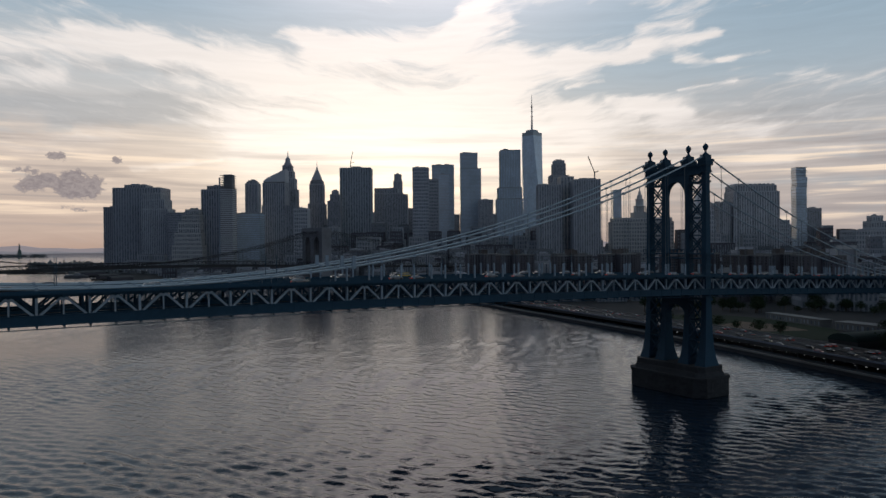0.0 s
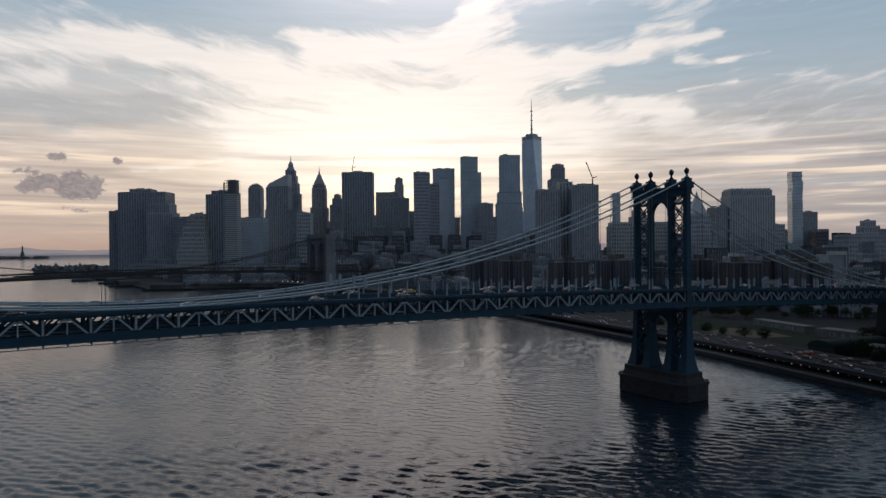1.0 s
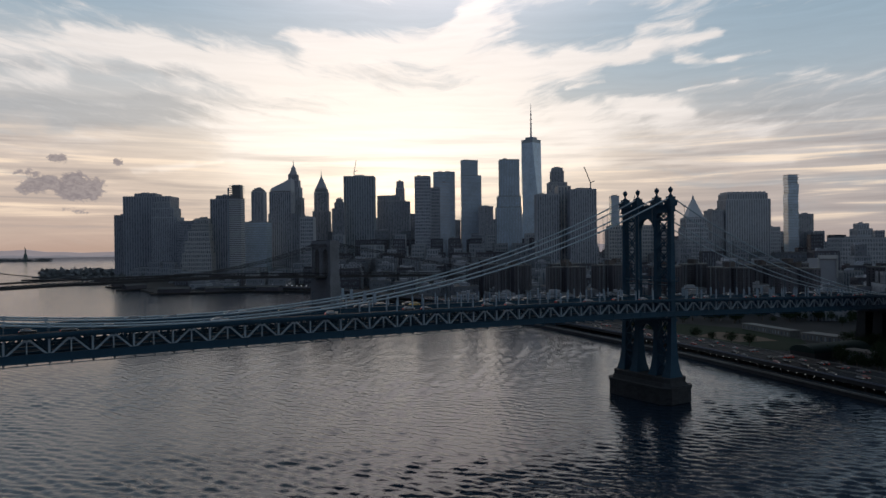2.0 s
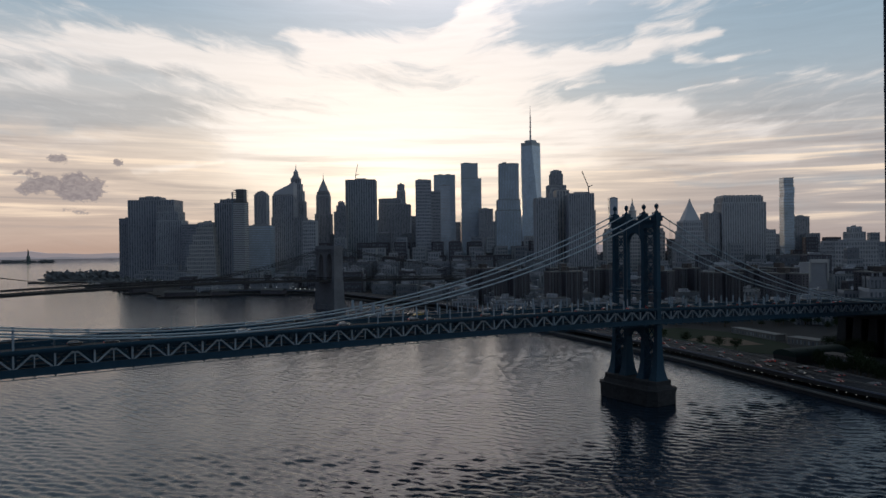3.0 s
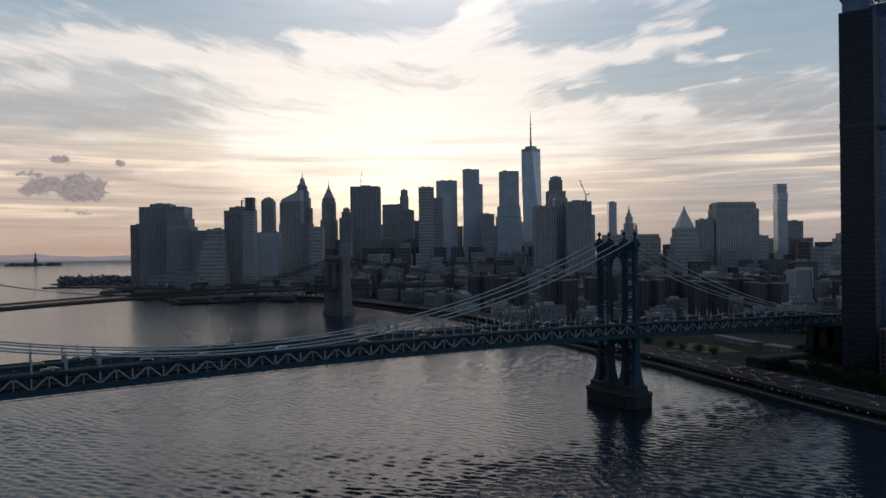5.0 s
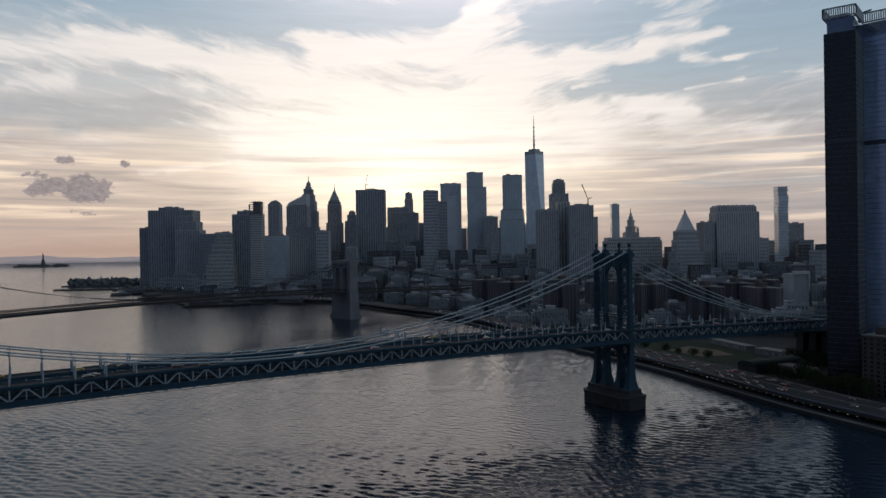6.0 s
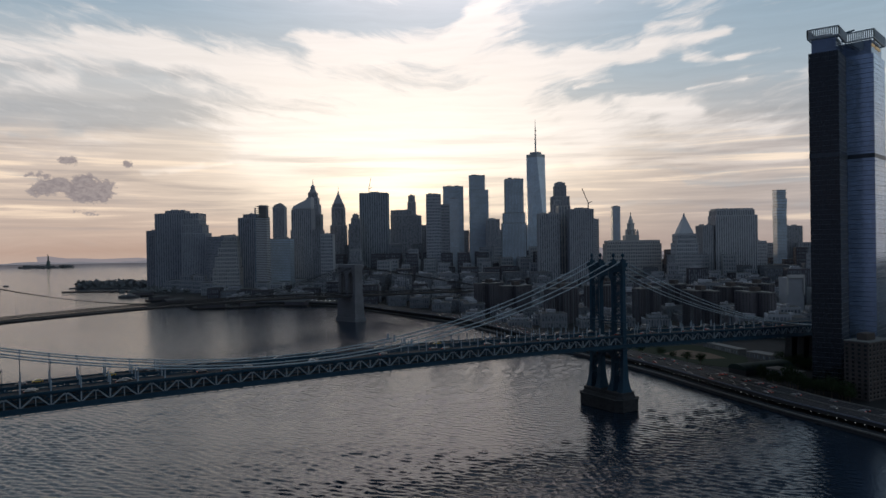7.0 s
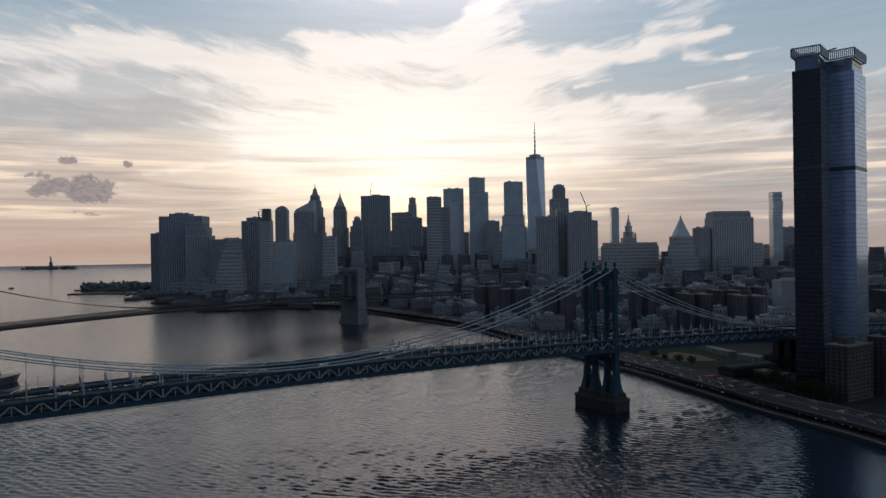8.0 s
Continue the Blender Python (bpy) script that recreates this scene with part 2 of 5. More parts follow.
def emitting(name, colour, strength):
    m = bpy.data.materials.new(name)
    m.use_nodes = True
    p = m.node_tree.nodes["Principled BSDF"]
    p.inputs["Base Color"].default_value = (*colour, 1)
    p.inputs["Emission Color"].default_value = (*colour, 1)
    p.inputs["Emission Strength"].default_value = strength
    return m


def water_surface():
    m = bpy.data.materials.new("river_water")
    m.use_nodes = True
    tree = m.node_tree
    p = tree.nodes["Principled BSDF"]
    p.inputs["Base Color"].default_value = (0.010, 0.019, 0.032, 1)
    p.inputs["Roughness"].default_value = 0.10
    p.inputs["IOR"].default_value = 1.33
    geo = tree.nodes.new("ShaderNodeNewGeometry")
    sep = tree.nodes.new("ShaderNodeSeparateXYZ")
    tree.links.new(geo.outputs["Position"], sep.inputs[0])
    x, y, z = (Val(tree, s) for s in sep.outputs)
    # small ripples on the modelled waves; far out, where the waves are too fine to model, all of the chop
    ripple = noisy(tree, combined(tree, x * 0.62 - y * 0.2, y * 0.8, 6.0), 1.0, 2, 0.5, 0.3)
    chop = noisy(tree, combined(tree, x * 0.13 + y * 0.05, y * 0.2 - x * 0.03, 3.0), 1.0, 3, 0.5, 0.5)
    h = ripple * 0.13 + chop * (y.step(180.0, 620.0) * 0.75 + 0.02)
    b = tree.nodes.new("ShaderNodeBump")
    b.inputs["Strength"].default_value, b.inputs["Distance"].default_value = 1.0, 1.0
    tree.links.new(h.socket, b.inputs["Height"])
    tree.links.new(b.outputs[0], p.inputs["Normal"])
    return m


STEEL = surface("blue_grey_painted_steel", (0.017, 0.052, 0.085), 0.6, 0.0, 0.9, 0.22, 0.0, 0.05, vary=0.1, specular=0.2)
STEEL_BLUE = surface("dull_blue_painted_rail", (0.10, 0.12, 0.17), 0.6, 0.0, 1.0, 0.2)
STEEL_PALE = surface("pale_weathered_steel", (0.28, 0.34, 0.40), 0.6, 0.0, 1.5, 0.2, specular=0.2)
CABLE = surface("pale_painted_cable", (0.34, 0.40, 0.44), 0.5, 0.0, 1.2, 0.15)
GRANITE = surface("weathered_granite", (0.047, 0.047, 0.050), 0.85, 0.0, 0.7, 0.35, 0.04, 0.08, vary=0.25, specular=0.12)
ASPHALT = surface("asphalt", (0.028, 0.028, 0.032), 0.8, 0.0, 0.4, 0.25, specular=0.12)
CONCRETE = surface("grey_concrete", (0.17, 0.165, 0.16), 0.85, 0.0, 0.5, 0.25, specular=0.12)
SOIL = surface("city_ground", (0.026, 0.026, 0.027), 0.9, 0.0, 0.08, 0.4, 0.0, 0.02, specular=0.12)
GRASS = surface("park_grass", (0.015, 0.024, 0.013), 0.95, 0.0, 0.3, 0.4, 0.0, 0.05, specular=0.12)
SAND = surface("ballfield_clay", (0.12, 0.088, 0.066), 0.95, 0.0, 0.2, 0.25, specular=0.12)
LEAF = surface("tree_foliage", (0.028, 0.043, 0.020), 0.8, 0.0, 1.2, 0.4, vary=0.4, specular=0.12)
BARK = surface("tree_bark", (0.10, 0.075, 0.055), 0.9, 0.0, 3.0, 0.3)
# the three stone colours are raised to stand in for distance haze
STONE = surface("grey_limestone", (0.44, 0.44, 0.465), 0.8, 0.0, 0.1, 0.12, 0.0, 0.015, vary=0.3, specular=0.12)
STONE_DARK = surface("dark_stone_cladding", (0.38, 0.38, 0.41), 0.7, 0.0, 0.1, 0.12, 0.0, 0.015, vary=0.4, specular=0.12)
STONE_PALE = surface("pale_stone_cladding", (0.50, 0.48, 0.47), 0.75, 0.0, 0.1, 0.1, 0.0, 0.015, vary=0.25, specular=0.12)
BRICK = surface("red_brown_brick", (0.105, 0.088, 0.084), 0.9, 0.0, 0.3, 0.25, 0.0, 0.03, vary=0.3, specular=0.12)
METAL_FACADE = surface("aluminium_mullions", (0.36, 0.39, 0.42), 0.65, 0.15, 0.3, 0.15)
ROOF = surface("tarred_roof", (0.075, 0.074, 0.075), 0.9, 0.0, 0.2, 0.3, specular=0.12)
COPPER = surface("green_copper_roof", (0.10, 0.135, 0.125), 0.7, 0.0, 0.3, 0.25)
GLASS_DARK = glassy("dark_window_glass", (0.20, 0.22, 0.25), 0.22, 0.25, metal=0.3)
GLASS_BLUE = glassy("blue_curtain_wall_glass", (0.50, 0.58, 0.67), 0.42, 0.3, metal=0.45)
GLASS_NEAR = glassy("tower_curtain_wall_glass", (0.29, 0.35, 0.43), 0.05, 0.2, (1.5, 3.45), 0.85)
# brighter copy of the tower glass, with reflected sky put into its colour
GLASS_SHEEN = glassy("sky_sheen_tower_glass", (0.52, 0.64, 0.80), 0.10, 0.25, (1.5, 3.45), 0.8)
MULLION = surface("dark_mullions", (0.075, 0.085, 0.10), 0.4, 0.3, 0.3, 0.15)
# grey, dark and pale masonry are lightened too, as haze in the colour
CITY_GREY = surface("hazy_grey_masonry", (0.34, 0.345, 0.37), 0.85, 0.0, 0.1, 0.12, 0.0, 0.015, vary=0.5, specular=0.12)
CITY_DARK = surface("dark_city_masonry", (0.25, 0.255, 0.275), 0.85, 0.0, 0.1, 0.12, 0.0, 0.015, vary=0.5, specular=0.12)
CITY_PALE = surface("pale_city_masonry", (0.33, 0.335, 0.35), 0.85, 0.0, 0.1, 0.12, 0.0, 0.015, vary=0.4, specular=0.12)
CITY_BRICK = surface("sooty_city_brick", (0.105, 0.097, 0.108), 0.9, 0.0, 0.3, 0.25, 0.0, 0.03, vary=0.4, specular=0.12)
OLD_GRANITE = surface("pale_old_granite", (0.19, 0.19, 0.205), 0.85, 0.0, 0.4, 0.3, 0.03, 0.06, specular=0.12)
ROPE = surface("galvanised_rope", (0.13, 0.15, 0.165), 0.6, 0.0, 1.0, 0.2)
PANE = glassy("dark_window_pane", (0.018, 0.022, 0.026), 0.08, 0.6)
WHITE_METAL = surface("pale_metal_panels", (0.44, 0.47, 0.50), 0.45, 0.0, 0.5, 0.08)
WATER = water_surface()
LAMP = emitting("lamp_glow", (0.95, 0.96, 1.0), 0.75)
LIT_WINDOW = emitting("lit_window", (1.0, 0.72, 0.40), 0.16)
# paler and greyer than leaves: distance haze is put into the colour
HAZE_GREY = surface("haze_grey_foliage", (0.18, 0.185, 0.19), 0.9, 0.0, 0.3, 0.3, specular=0.12)
# concrete in one even, very dark grey
PROMENADE = surface("dark_grey_concrete", (0.026, 0.026, 0.029), 0.8, 0.0, 0.5, 0.3, specular=0.12)
# distance haze is put into these two colours, which glow by themselves
HAZE_LAND = emitting("glowing_haze_land", (0.235, 0.205, 0.215), 1.0)
HAZE_SHORE = emitting("glowing_haze_shore", (0.175, 0.168, 0.185), 1.0)
DARK_STEEL = surface("dark_brown_steel", (0.046, 0.044, 0.046), 0.8, 0.0, 1.0, 0.2, specular=0.12)
CAR_PAINTS = [surface(n, c, 0.3, 0.0, 2.0, 0.05) for n, c in (("white_car_paint", (0.22, 0.22, 0.23)), ("black_car_paint", (0.02, 0.02, 0.022)), ("grey_car_paint", (0.11, 0.11, 0.12)), ("red_car_paint", (0.35, 0.03, 0.02)), ("yellow_cab_paint", (0.6, 0.38, 0.03)))]
GREEN_ROOF = surface("dark_green_roofing", (0.018, 0.032, 0.030), 0.7, 0.0, 0.5, 0.2, specular=0.12)
RUBBER = surface("black_rubber", (0.02, 0.02, 0.02), 0.9)
TAIL = emitting("tail_light", (1.0, 0.08, 0.04), 0.2)
HEAD = emitting("head_light", (1.0, 0.95, 0.85), 0.4)


# ---------------------------------------------------------------- mesh builder
class Form:
    """Collects boxes, prisms and tubes, and links them as one mesh."""
    def __init__(self):
        self.v, self.f = [], []

    def add(self, verts, faces):
        k = len(self.v)
        self.v += [tuple(p) for p in verts]
        self.f += [tuple(i + k for i in q) for q in faces]
        return self

    def box(self, x0, y0, z0, x1, y1, z1):
        return self.add([(x0, y0, z0), (x1, y0, z0), (x1, y1, z0), (x0, y1, z0), (x0, y0, z1), (x1, y0, z1), (x1, y1, z1), (x0, y1, z1)],
                        [(3, 2, 1, 0), (4, 5, 6, 7), (0, 1, 5, 4), (1, 2, 6, 5), (2, 3, 7, 6), (3, 0, 4, 7)])

    def cbox(self, cx, cy, z0, w, d, h):
        return self.box(cx - w / 2, cy - d / 2, z0, cx + w / 2, cy + d / 2, z0 + h)

    def prism(self, plan, z0, z1, top=None):
        """plan: points counter-clockwise; top: the plan at z1, if it differs."""
        n, top = len(plan), top or plan
        return self.add([(*p, z0) for p in plan] + [(*p, z1) for p in top],
                        [tuple(range(n))[::-1], tuple(range(n, 2 * n))] + [(i, (i + 1) % n, n + (i + 1) % n, n + i) for i in range(n)])

    def tube(self, points, r, sides=6, r1=None):
        """A tube along a line of points; r1: its end's radius."""
        pts = [Vector(p) for p in points]
        n, k = len(pts), len(self.v)
        for i, p in enumerate(pts):
            d = (pts[min(i + 1, n - 1)] - pts[max(i - 1, 0)]).normalized()
            a = d.cross(Vector((0, 0, 1)))
            a = a.normalized() if a.length > 1e-4 else Vector((1, 0, 0))
            b = d.cross(a)
            q = r if r1 is None else r + (r1 - r) * i / (n - 1)
            for j in range(sides):
                w = 2 * math.pi * j / sides
                self.v.append(tuple(p + q * (math.cos(w) * a + math.sin(w) * b)))
        for i in range(n - 1):
            for j in range(sides):
                j1 = (j + 1) % sides
                self.f.append((k + i * sides + j, k + i * sides + j1, k + (i + 1) * sides + j1, k + (i + 1) * sides + j))
        self.f.append(tuple(k + j for j in range(sides))[::-1])
        self.f.append(tuple(k + (n - 1) * sides + j for j in range(sides)))
        return self

    def bar(self, p, q, w, d):
        """A rectangular bar from p to q: w wide in the vertical plane, d deep across it."""
        p, q = Vector(p), Vector(q)
        a = (q - p).normalized()
        s = a.cross(Vector((0, 0, 1)))
        s = s.normalized() if s.length > 1e-3 else Vector((0, 1, 0))
        u = s.cross(a)
        c = [p - s * d / 2 - u * w / 2, p + s * d / 2 - u * w / 2, p + s * d / 2 + u * w / 2, p - s * d / 2 + u * w / 2]
        return self.add(c + [v + (q - p) for v in c], [(0, 1, 2, 3), (7, 6, 5, 4), (0, 4, 5, 1), (1, 5, 6, 2), (2, 6, 7, 3), (3, 7, 4, 0)])

    def lathe(self, cx, cy, rings, sides=10):
        """Rings of (radius, z) round an upright axis."""
        k = len(self.v)
        for r, z in rings:
            for j in range(sides):
                w = 2 * math.pi * j / sides
                self.v.append((cx + r * math.cos(w), cy + r * math.sin(w), z))
        for i in range(len(rings) - 1):
            for j in range(sides):
                j1 = (j + 1) % sides
                self.f.append((k + i * sides + j, k + i * sides + j1, k + (i + 1) * sides + j1, k + (i + 1) * sides + j))
        self.f.append(tuple(k + j for j in range(sides))[::-1])
        self.f.append(tuple(k + (len(rings) - 1) * sides + j for j in range(sides)))
        return self

    def placed(self, other, m):
        return self.add([m @ Vector(p) for p in other.v], other.f)

    def mesh(self, name, material, smooth=False):
        me = bpy.data.meshes.new(name)
        me.from_pydata(self.v, [], self.f)
        me.materials.append(material)
        if smooth:
            me.polygons.foreach_set("use_smooth", [True] * len(me.polygons))
        me.update()
        return me


def part(name, form, material, parent, label="", smooth=False):
    ob = new(name, form.mesh(name, material, smooth) if isinstance(form, Form) else form)
    ob.parent = parent
    if label:
        tagged(ob, label)
    return ob


def thing(name, m, label, category, group="", kind=""):
    ob = new(name)
    ob.empty_display_size = 1.0
    ob.matrix_world = m
    return tagged(ob, label, category, group, kind)


def whole(name, form, material, label="", category="", group="", kind="", smooth=False):
    return tagged(new(name, form.mesh(name, material, smooth)), label, category, group, kind)

# ---------------------------------------------------------------- water, land, distance
SHORE = [(-325, 1003), (-256, 985), (-208, 957), (-149, 880), (-93, 795), (-30, 712), (0, 668), (38, 592), (69, 506), (97, 440), (126, 370), (156, 298), (171, 258), (183, 218), (193, 185), (202, 155), (210, 128), (219, 106), (227, 87), (234, 70), (242, 46), (256, -20), (278, -160), (333, -420)]
LAND_Z = 2.6


def build_water():
    """One sheet: modelled wind waves before and behind the bridge, a plain sheet round them out to the far shore."""
    rng = np.random.default_rng(12)
    ys = [-34.0]
    while ys[-1] < 1000.0:
        ys.append(ys[-1] + 0.8 + (ys[-1] + 34.0) * 0.0023)
    y = np.array(ys)[:, None]
    u = np.linspace(-1.0, 0.72, 560)[None, :]
    half = 0.68 * (y + 386.0)
    x = 7.0 + u * half
    y = y + 0.0 * x
    gap = half * (u[0, 1] - u[0, 0])            # spacing of the columns
    z = np.zeros_like(x)
    for k in range(44):
        length = 1.7 * (6.5 / 1.7) ** ((k + rng.random()) / 44.0)
        way = math.radians(rng.normal(62.0, 27.0))
        tall = 0.046 * length / (2 * math.pi) * (1.15 if length < 5.5 else 0.75)
        fade = np.clip(length / (2.2 * gap) - 1.0, 0.0, 1.0)
        a = 2 * math.pi / length
        z += tall * fade * np.sin(a * (x * math.cos(way) + y * math.sin(way)) + rng.random() * 6.283)
    # gusts: rougher and calmer patches
    gust = sum(np.sin(x * c + y * d + e) for c, d, e in ((0.021, 0.013, 0.5), (-0.011, 0.024, 2.0), (0.034, -0.017, 4.0), (0.009, 0.041, 1.0)))
    z = z * (1.0 + 0.17 * gust)
    z = z + 0.35 * z * np.abs(z)
    edge = np.minimum(np.minimum(u + 1.0, 0.72 - u) * half, np.minimum(y + 34.0, 1000.0 - y))
    z = z * np.clip(edge / 25.0, 0.0, 1.0)
    rows, cols = x.shape
    co = np.stack((x, y, z), -1).reshape(-1, 3)
    n = rows * cols
    i, j = np.meshgrid(np.arange(rows - 1), np.arange(cols - 1), indexing="ij")
    a = (i * cols + j).ravel()
    quads = np.stack((a, a + 1, a + cols + 1, a + cols), -1)
    # the plain sheet, edge to edge with the waves
    (xa, ya), (xb, yb), (xc, yc), (xd, yd) = ((float(co[k][0]), float(co[k][1])) for k in (0, cols - 1, n - 1, n - cols))
    more = [(xa, ya, 0), (xb, yb, 0), (xc, yc, 0), (xd, yd, 0), (-4200, -900, 0), (3600, -900, 0), (-4200, ya, 0), (3600, yb, 0), (-4200, yd, 0), (3600, yc, 0)]
    sheet = [(4, 5, 7, 1), (4, 1, 0, 6), (6, 0, 3, 8), (1, 7, 9, 2)]
    far = [(2000, 0), (3300, 0), (4300, 0), (4420, 4), (4540, 12), (4640, 23)]
    prev = (8, 3, 2, 9)
    for yy, zz in far:
        k = len(more)
        more += [(-4200, yy, zz), (-1200, yy, zz), (1200, yy, zz), (3600, yy, zz)]
        sheet += [(prev[m], prev[m + 1], k + m + 1, k + m) for m in range(3)]
        prev = (k, k + 1, k + 2, k + 3)
    co = np.concatenate((co, np.array(more, float)))
    quads = np.concatenate((quads, np.array(sheet) + n))
    me = bpy.data.meshes.new("water")
    me.vertices.add(len(co))
    me.vertices.foreach_set("co", co.ravel())
    me.loops.add(quads.size)
    me.loops.foreach_set("vertex_index", quads.ravel().astype(np.int32))
    me.polygons.add(len(quads))
    me.polygons.foreach_set("loop_start", np.arange(0, quads.size, 4, dtype=np.int32))
    me.polygons.foreach_set("use_smooth", np.ones(len(quads), dtype=bool))
    me.materials.append(WATER)
    me.update(calc_edges=True)
    tagged(new("water", me), "wide grey river with short wind waves at dusk", "river", kind="structure")


build_water()
land_plan = SHORE + [(3500, -420), (3500, 4300), (-200, 4300), (-500, 2300), (-760, 1900), (-850, 1720), (-862, 1570), (-822, 1522), (-750, 1423), (-647, 1259), (-545, 1080), (-492, 996), (-439, 954), (-398, 958), (-364, 986)]
whole("ground", Form().prism(land_plan, -4, LAND_Z), SOIL, "dark built-up city ground behind a sea wall", "ground", kind="structure")


def ridge(name, y0, base, peak, x0, x1, seed, label, mat):
    rnd = random.Random(seed)
    f = Form()
    n = 60
    tops = []
    h = peak * 0.5
    for i in range(n + 1):
        h += (peak * 0.55 - h) * 0.35 + rnd.uniform(-1, 1) * peak * 0.22
        tops.append(base + max(h, peak * 0.15))
    for i in range(n):
        xa, xb = x0 + (x1 - x0) * i / n, x0 + (x1 - x0) * (i + 1) / n
        f.add([(xa, y0, base - 40), (xb, y0, base - 40), (xb, y0, tops[i + 1]), (xa, y0, tops[i]), (xb, y0 + 20, tops[i + 1]), (xa, y0 + 20, tops[i])],
              [(0, 1, 2, 3), (3, 2, 4, 5)])
    return whole(name, f, mat, label, "distant shore", kind="structure")


# backdrop strips that glow in the haze colours
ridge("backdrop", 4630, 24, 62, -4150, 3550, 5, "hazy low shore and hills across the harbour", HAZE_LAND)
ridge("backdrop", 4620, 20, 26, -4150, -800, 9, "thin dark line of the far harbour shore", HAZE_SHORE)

# ---------------------------------------------------------------- the near suspension bridge
BRIDGE = pose(108.3, 154.0, 0, 0, 0, 211.5)     # +x: along the span over the river, +y: towards the open water
SPAN, SIDE, PANEL = 438.0, 221.0, 11.2
CABLE_Y = (14.6, 6.1, -6.1, -14.6)


def deck_z(x):
    """Underside of the deck."""
    if x < 0:
        return 41.0 + 0.036 * x
    if x > SPAN:
        return 41.0 - 0.036 * (x - SPAN)
    return 41.0 + 3.1 * (1 - ((x - SPAN / 2) / (SPAN / 2)) ** 2)


def cable_z(x):
    if 0 <= x <= SPAN:
        return 52.2 + 45.6 * ((x - SPAN / 2) / (SPAN / 2)) ** 2
    s = (-x if x < 0 else x - SPAN) / SIDE
    return 97.8 + (40.0 - 97.8) * s - 10.8 * 4 * s * (1 - s)


bridge = thing("suspension_bridge", BRIDGE, "blue-grey steel suspension bridge with two decks across the river", "bridge")


def tower_parts():
    """Everything of one steel tower, as (name, form, material, label)."""
    out = []
    # granite pier in two steps, with cut corners
    def cut(a, b, c):
        return [(a - c, -b), (a, -b + c), (a, b - c), (a - c, b), (-a + c, b), (-a, b - c), (-a, -b + c), (-a + c, -b)]
    pier = Form().prism(cut(10.0, 19.6, 3.6), -6, 7.0).prism(cut(10.8, 20.4, 3.7), 7.0, 8.0)
    pier.prism(cut(8.8, 18.9, 3.0), 8.0, 9.8, cut(8.2, 18.3, 3.0)).prism(cut(7.4, 18.0, 2.0), 9.8, 12.0)
    out.append(("pier", pier, GRANITE, "stepped pale granite pier standing in the water"))
    for cy in CABLE_Y:
        f = Form()
        # flared foot below the deck, then a straight box column
        steps = [(12.0, 4.4, 2.6), (15, 3.5, 2.05), (19, 2.7, 1.6), (25, 2.15, 1.35), (33, 1.8, 1.2), (40, 1.55, 1.1), (95.0, 1.2, 1.0)]
        for (z0, a0, b0), (z1, a1, b1) in zip(steps, steps[1:]):
            f.prism([(-a0, cy - b0), (a0, cy - b0), (a0, cy + b0), (-a0, cy + b0)], z0, z1, [(-a1, cy - b1), (a1, cy - b1), (a1, cy + b1), (-a1, cy + b1)])
        f.cbox(0, cy, 38.4, 4.2, 3.0, 1.2).cbox(0, cy, 86.5, 3.3, 2.7, 0.8).cbox(0, cy, 88.6, 3.2, 2.6, 0.5)
        f.cbox(0, cy, 93.8, 4.8, 3.8, 1.4).cbox(0, cy, 95.2, 5.6, 4.2, 0.8).cbox(0, cy, 96.0, 3.6, 2.8, 1.8).cbox(0, cy, 52.5, 3.6, 2.8, 0.7)
        for s in (-1, 1):
            f.cbox(s * 1.3, cy, 53.2, 0.4, 0.8, 33)
        out.append(("column", f, STEEL, ""))
        g = Form().lathe(0, cy, [(1.25, 97.8), (1.0, 98.3), (0.5, 98.7), (0.42, 99.5), (0.75, 99.9), (1.12, 100.7), (1.12, 101.3), (0.8, 101.9), (0.25, 102.3), (0.1, 102.6)], 12)
        out.append(("ornament", g, STEEL, "round steel globe on a moulded foot"))
    for a, b in ((14.6, 6.1), (-6.1, -14.6)):
        lo, hi = b + 1.0, a - 1.0
        n, z0, z1 = 4, 58.0, 86.5
        for i in range(n):
            za, zb = z0 + (z1 - z0) * i / n, z0 + (z1 - z0) * (i + 1) / n
            for x in (-0.85, 0.85):
                out.append(("diagonal_brace", Form().bar((x, lo, za + 0.3), (x, hi, zb - 0.3), 0.55, 0.35), STEEL, ""))
                out.append(("diagonal_brace", Form().bar((x, hi, za + 0.3), (x, lo, zb - 0.3), 0.55, 0.35), STEEL, ""))
                out.append(("strut", Form().box(x - 0.2, lo, zb - 0.25, x + 0.2, hi, zb + 0.2), STEEL, ""))
                out.append(("brace_gusset", Form().box(x - 0.25, (lo + hi) / 2 - 0.4, (za + zb) / 2 - 0.4, x + 0.25, (lo + hi) / 2 + 0.4, (za + zb) / 2 + 0.4), STEEL, ""))
        for za, zb in ((13.5, 22), (22, 30.5), (30.5, 39)):
            for x in (-2.0, 2.0):
                out.append(("diagonal_brace", Form().bar((x, lo, za + 0.3), (x, hi, zb - 0.3), 0.6, 0.4), STEEL, ""))
                out.append(("diagonal_brace", Form().bar((x, hi, za + 0.3), (x, lo, zb - 0.3), 0.6, 0.4), STEEL, ""))
                out.append(("strut", Form().box(x - 0.25, lo, zb - 0.35, x + 0.25, hi, zb + 0.3), STEEL, ""))
        out.append(("portal_beam", Form().box(-1.5, lo, 86.4, 1.5, hi, 87.1).box(-2.0, lo, 90.0, 2.0, hi, 90.7), STEEL, ""))
        mid = (lo + hi) / 2
        for ya, yb in ((lo, mid), (mid, hi)):
            for x in (-1.1, 1.1):
                out.append(("lattice_bar", Form().bar((x, ya, 87.2), (x, yb, 89.9), 0.45, 0.25), STEEL, ""))
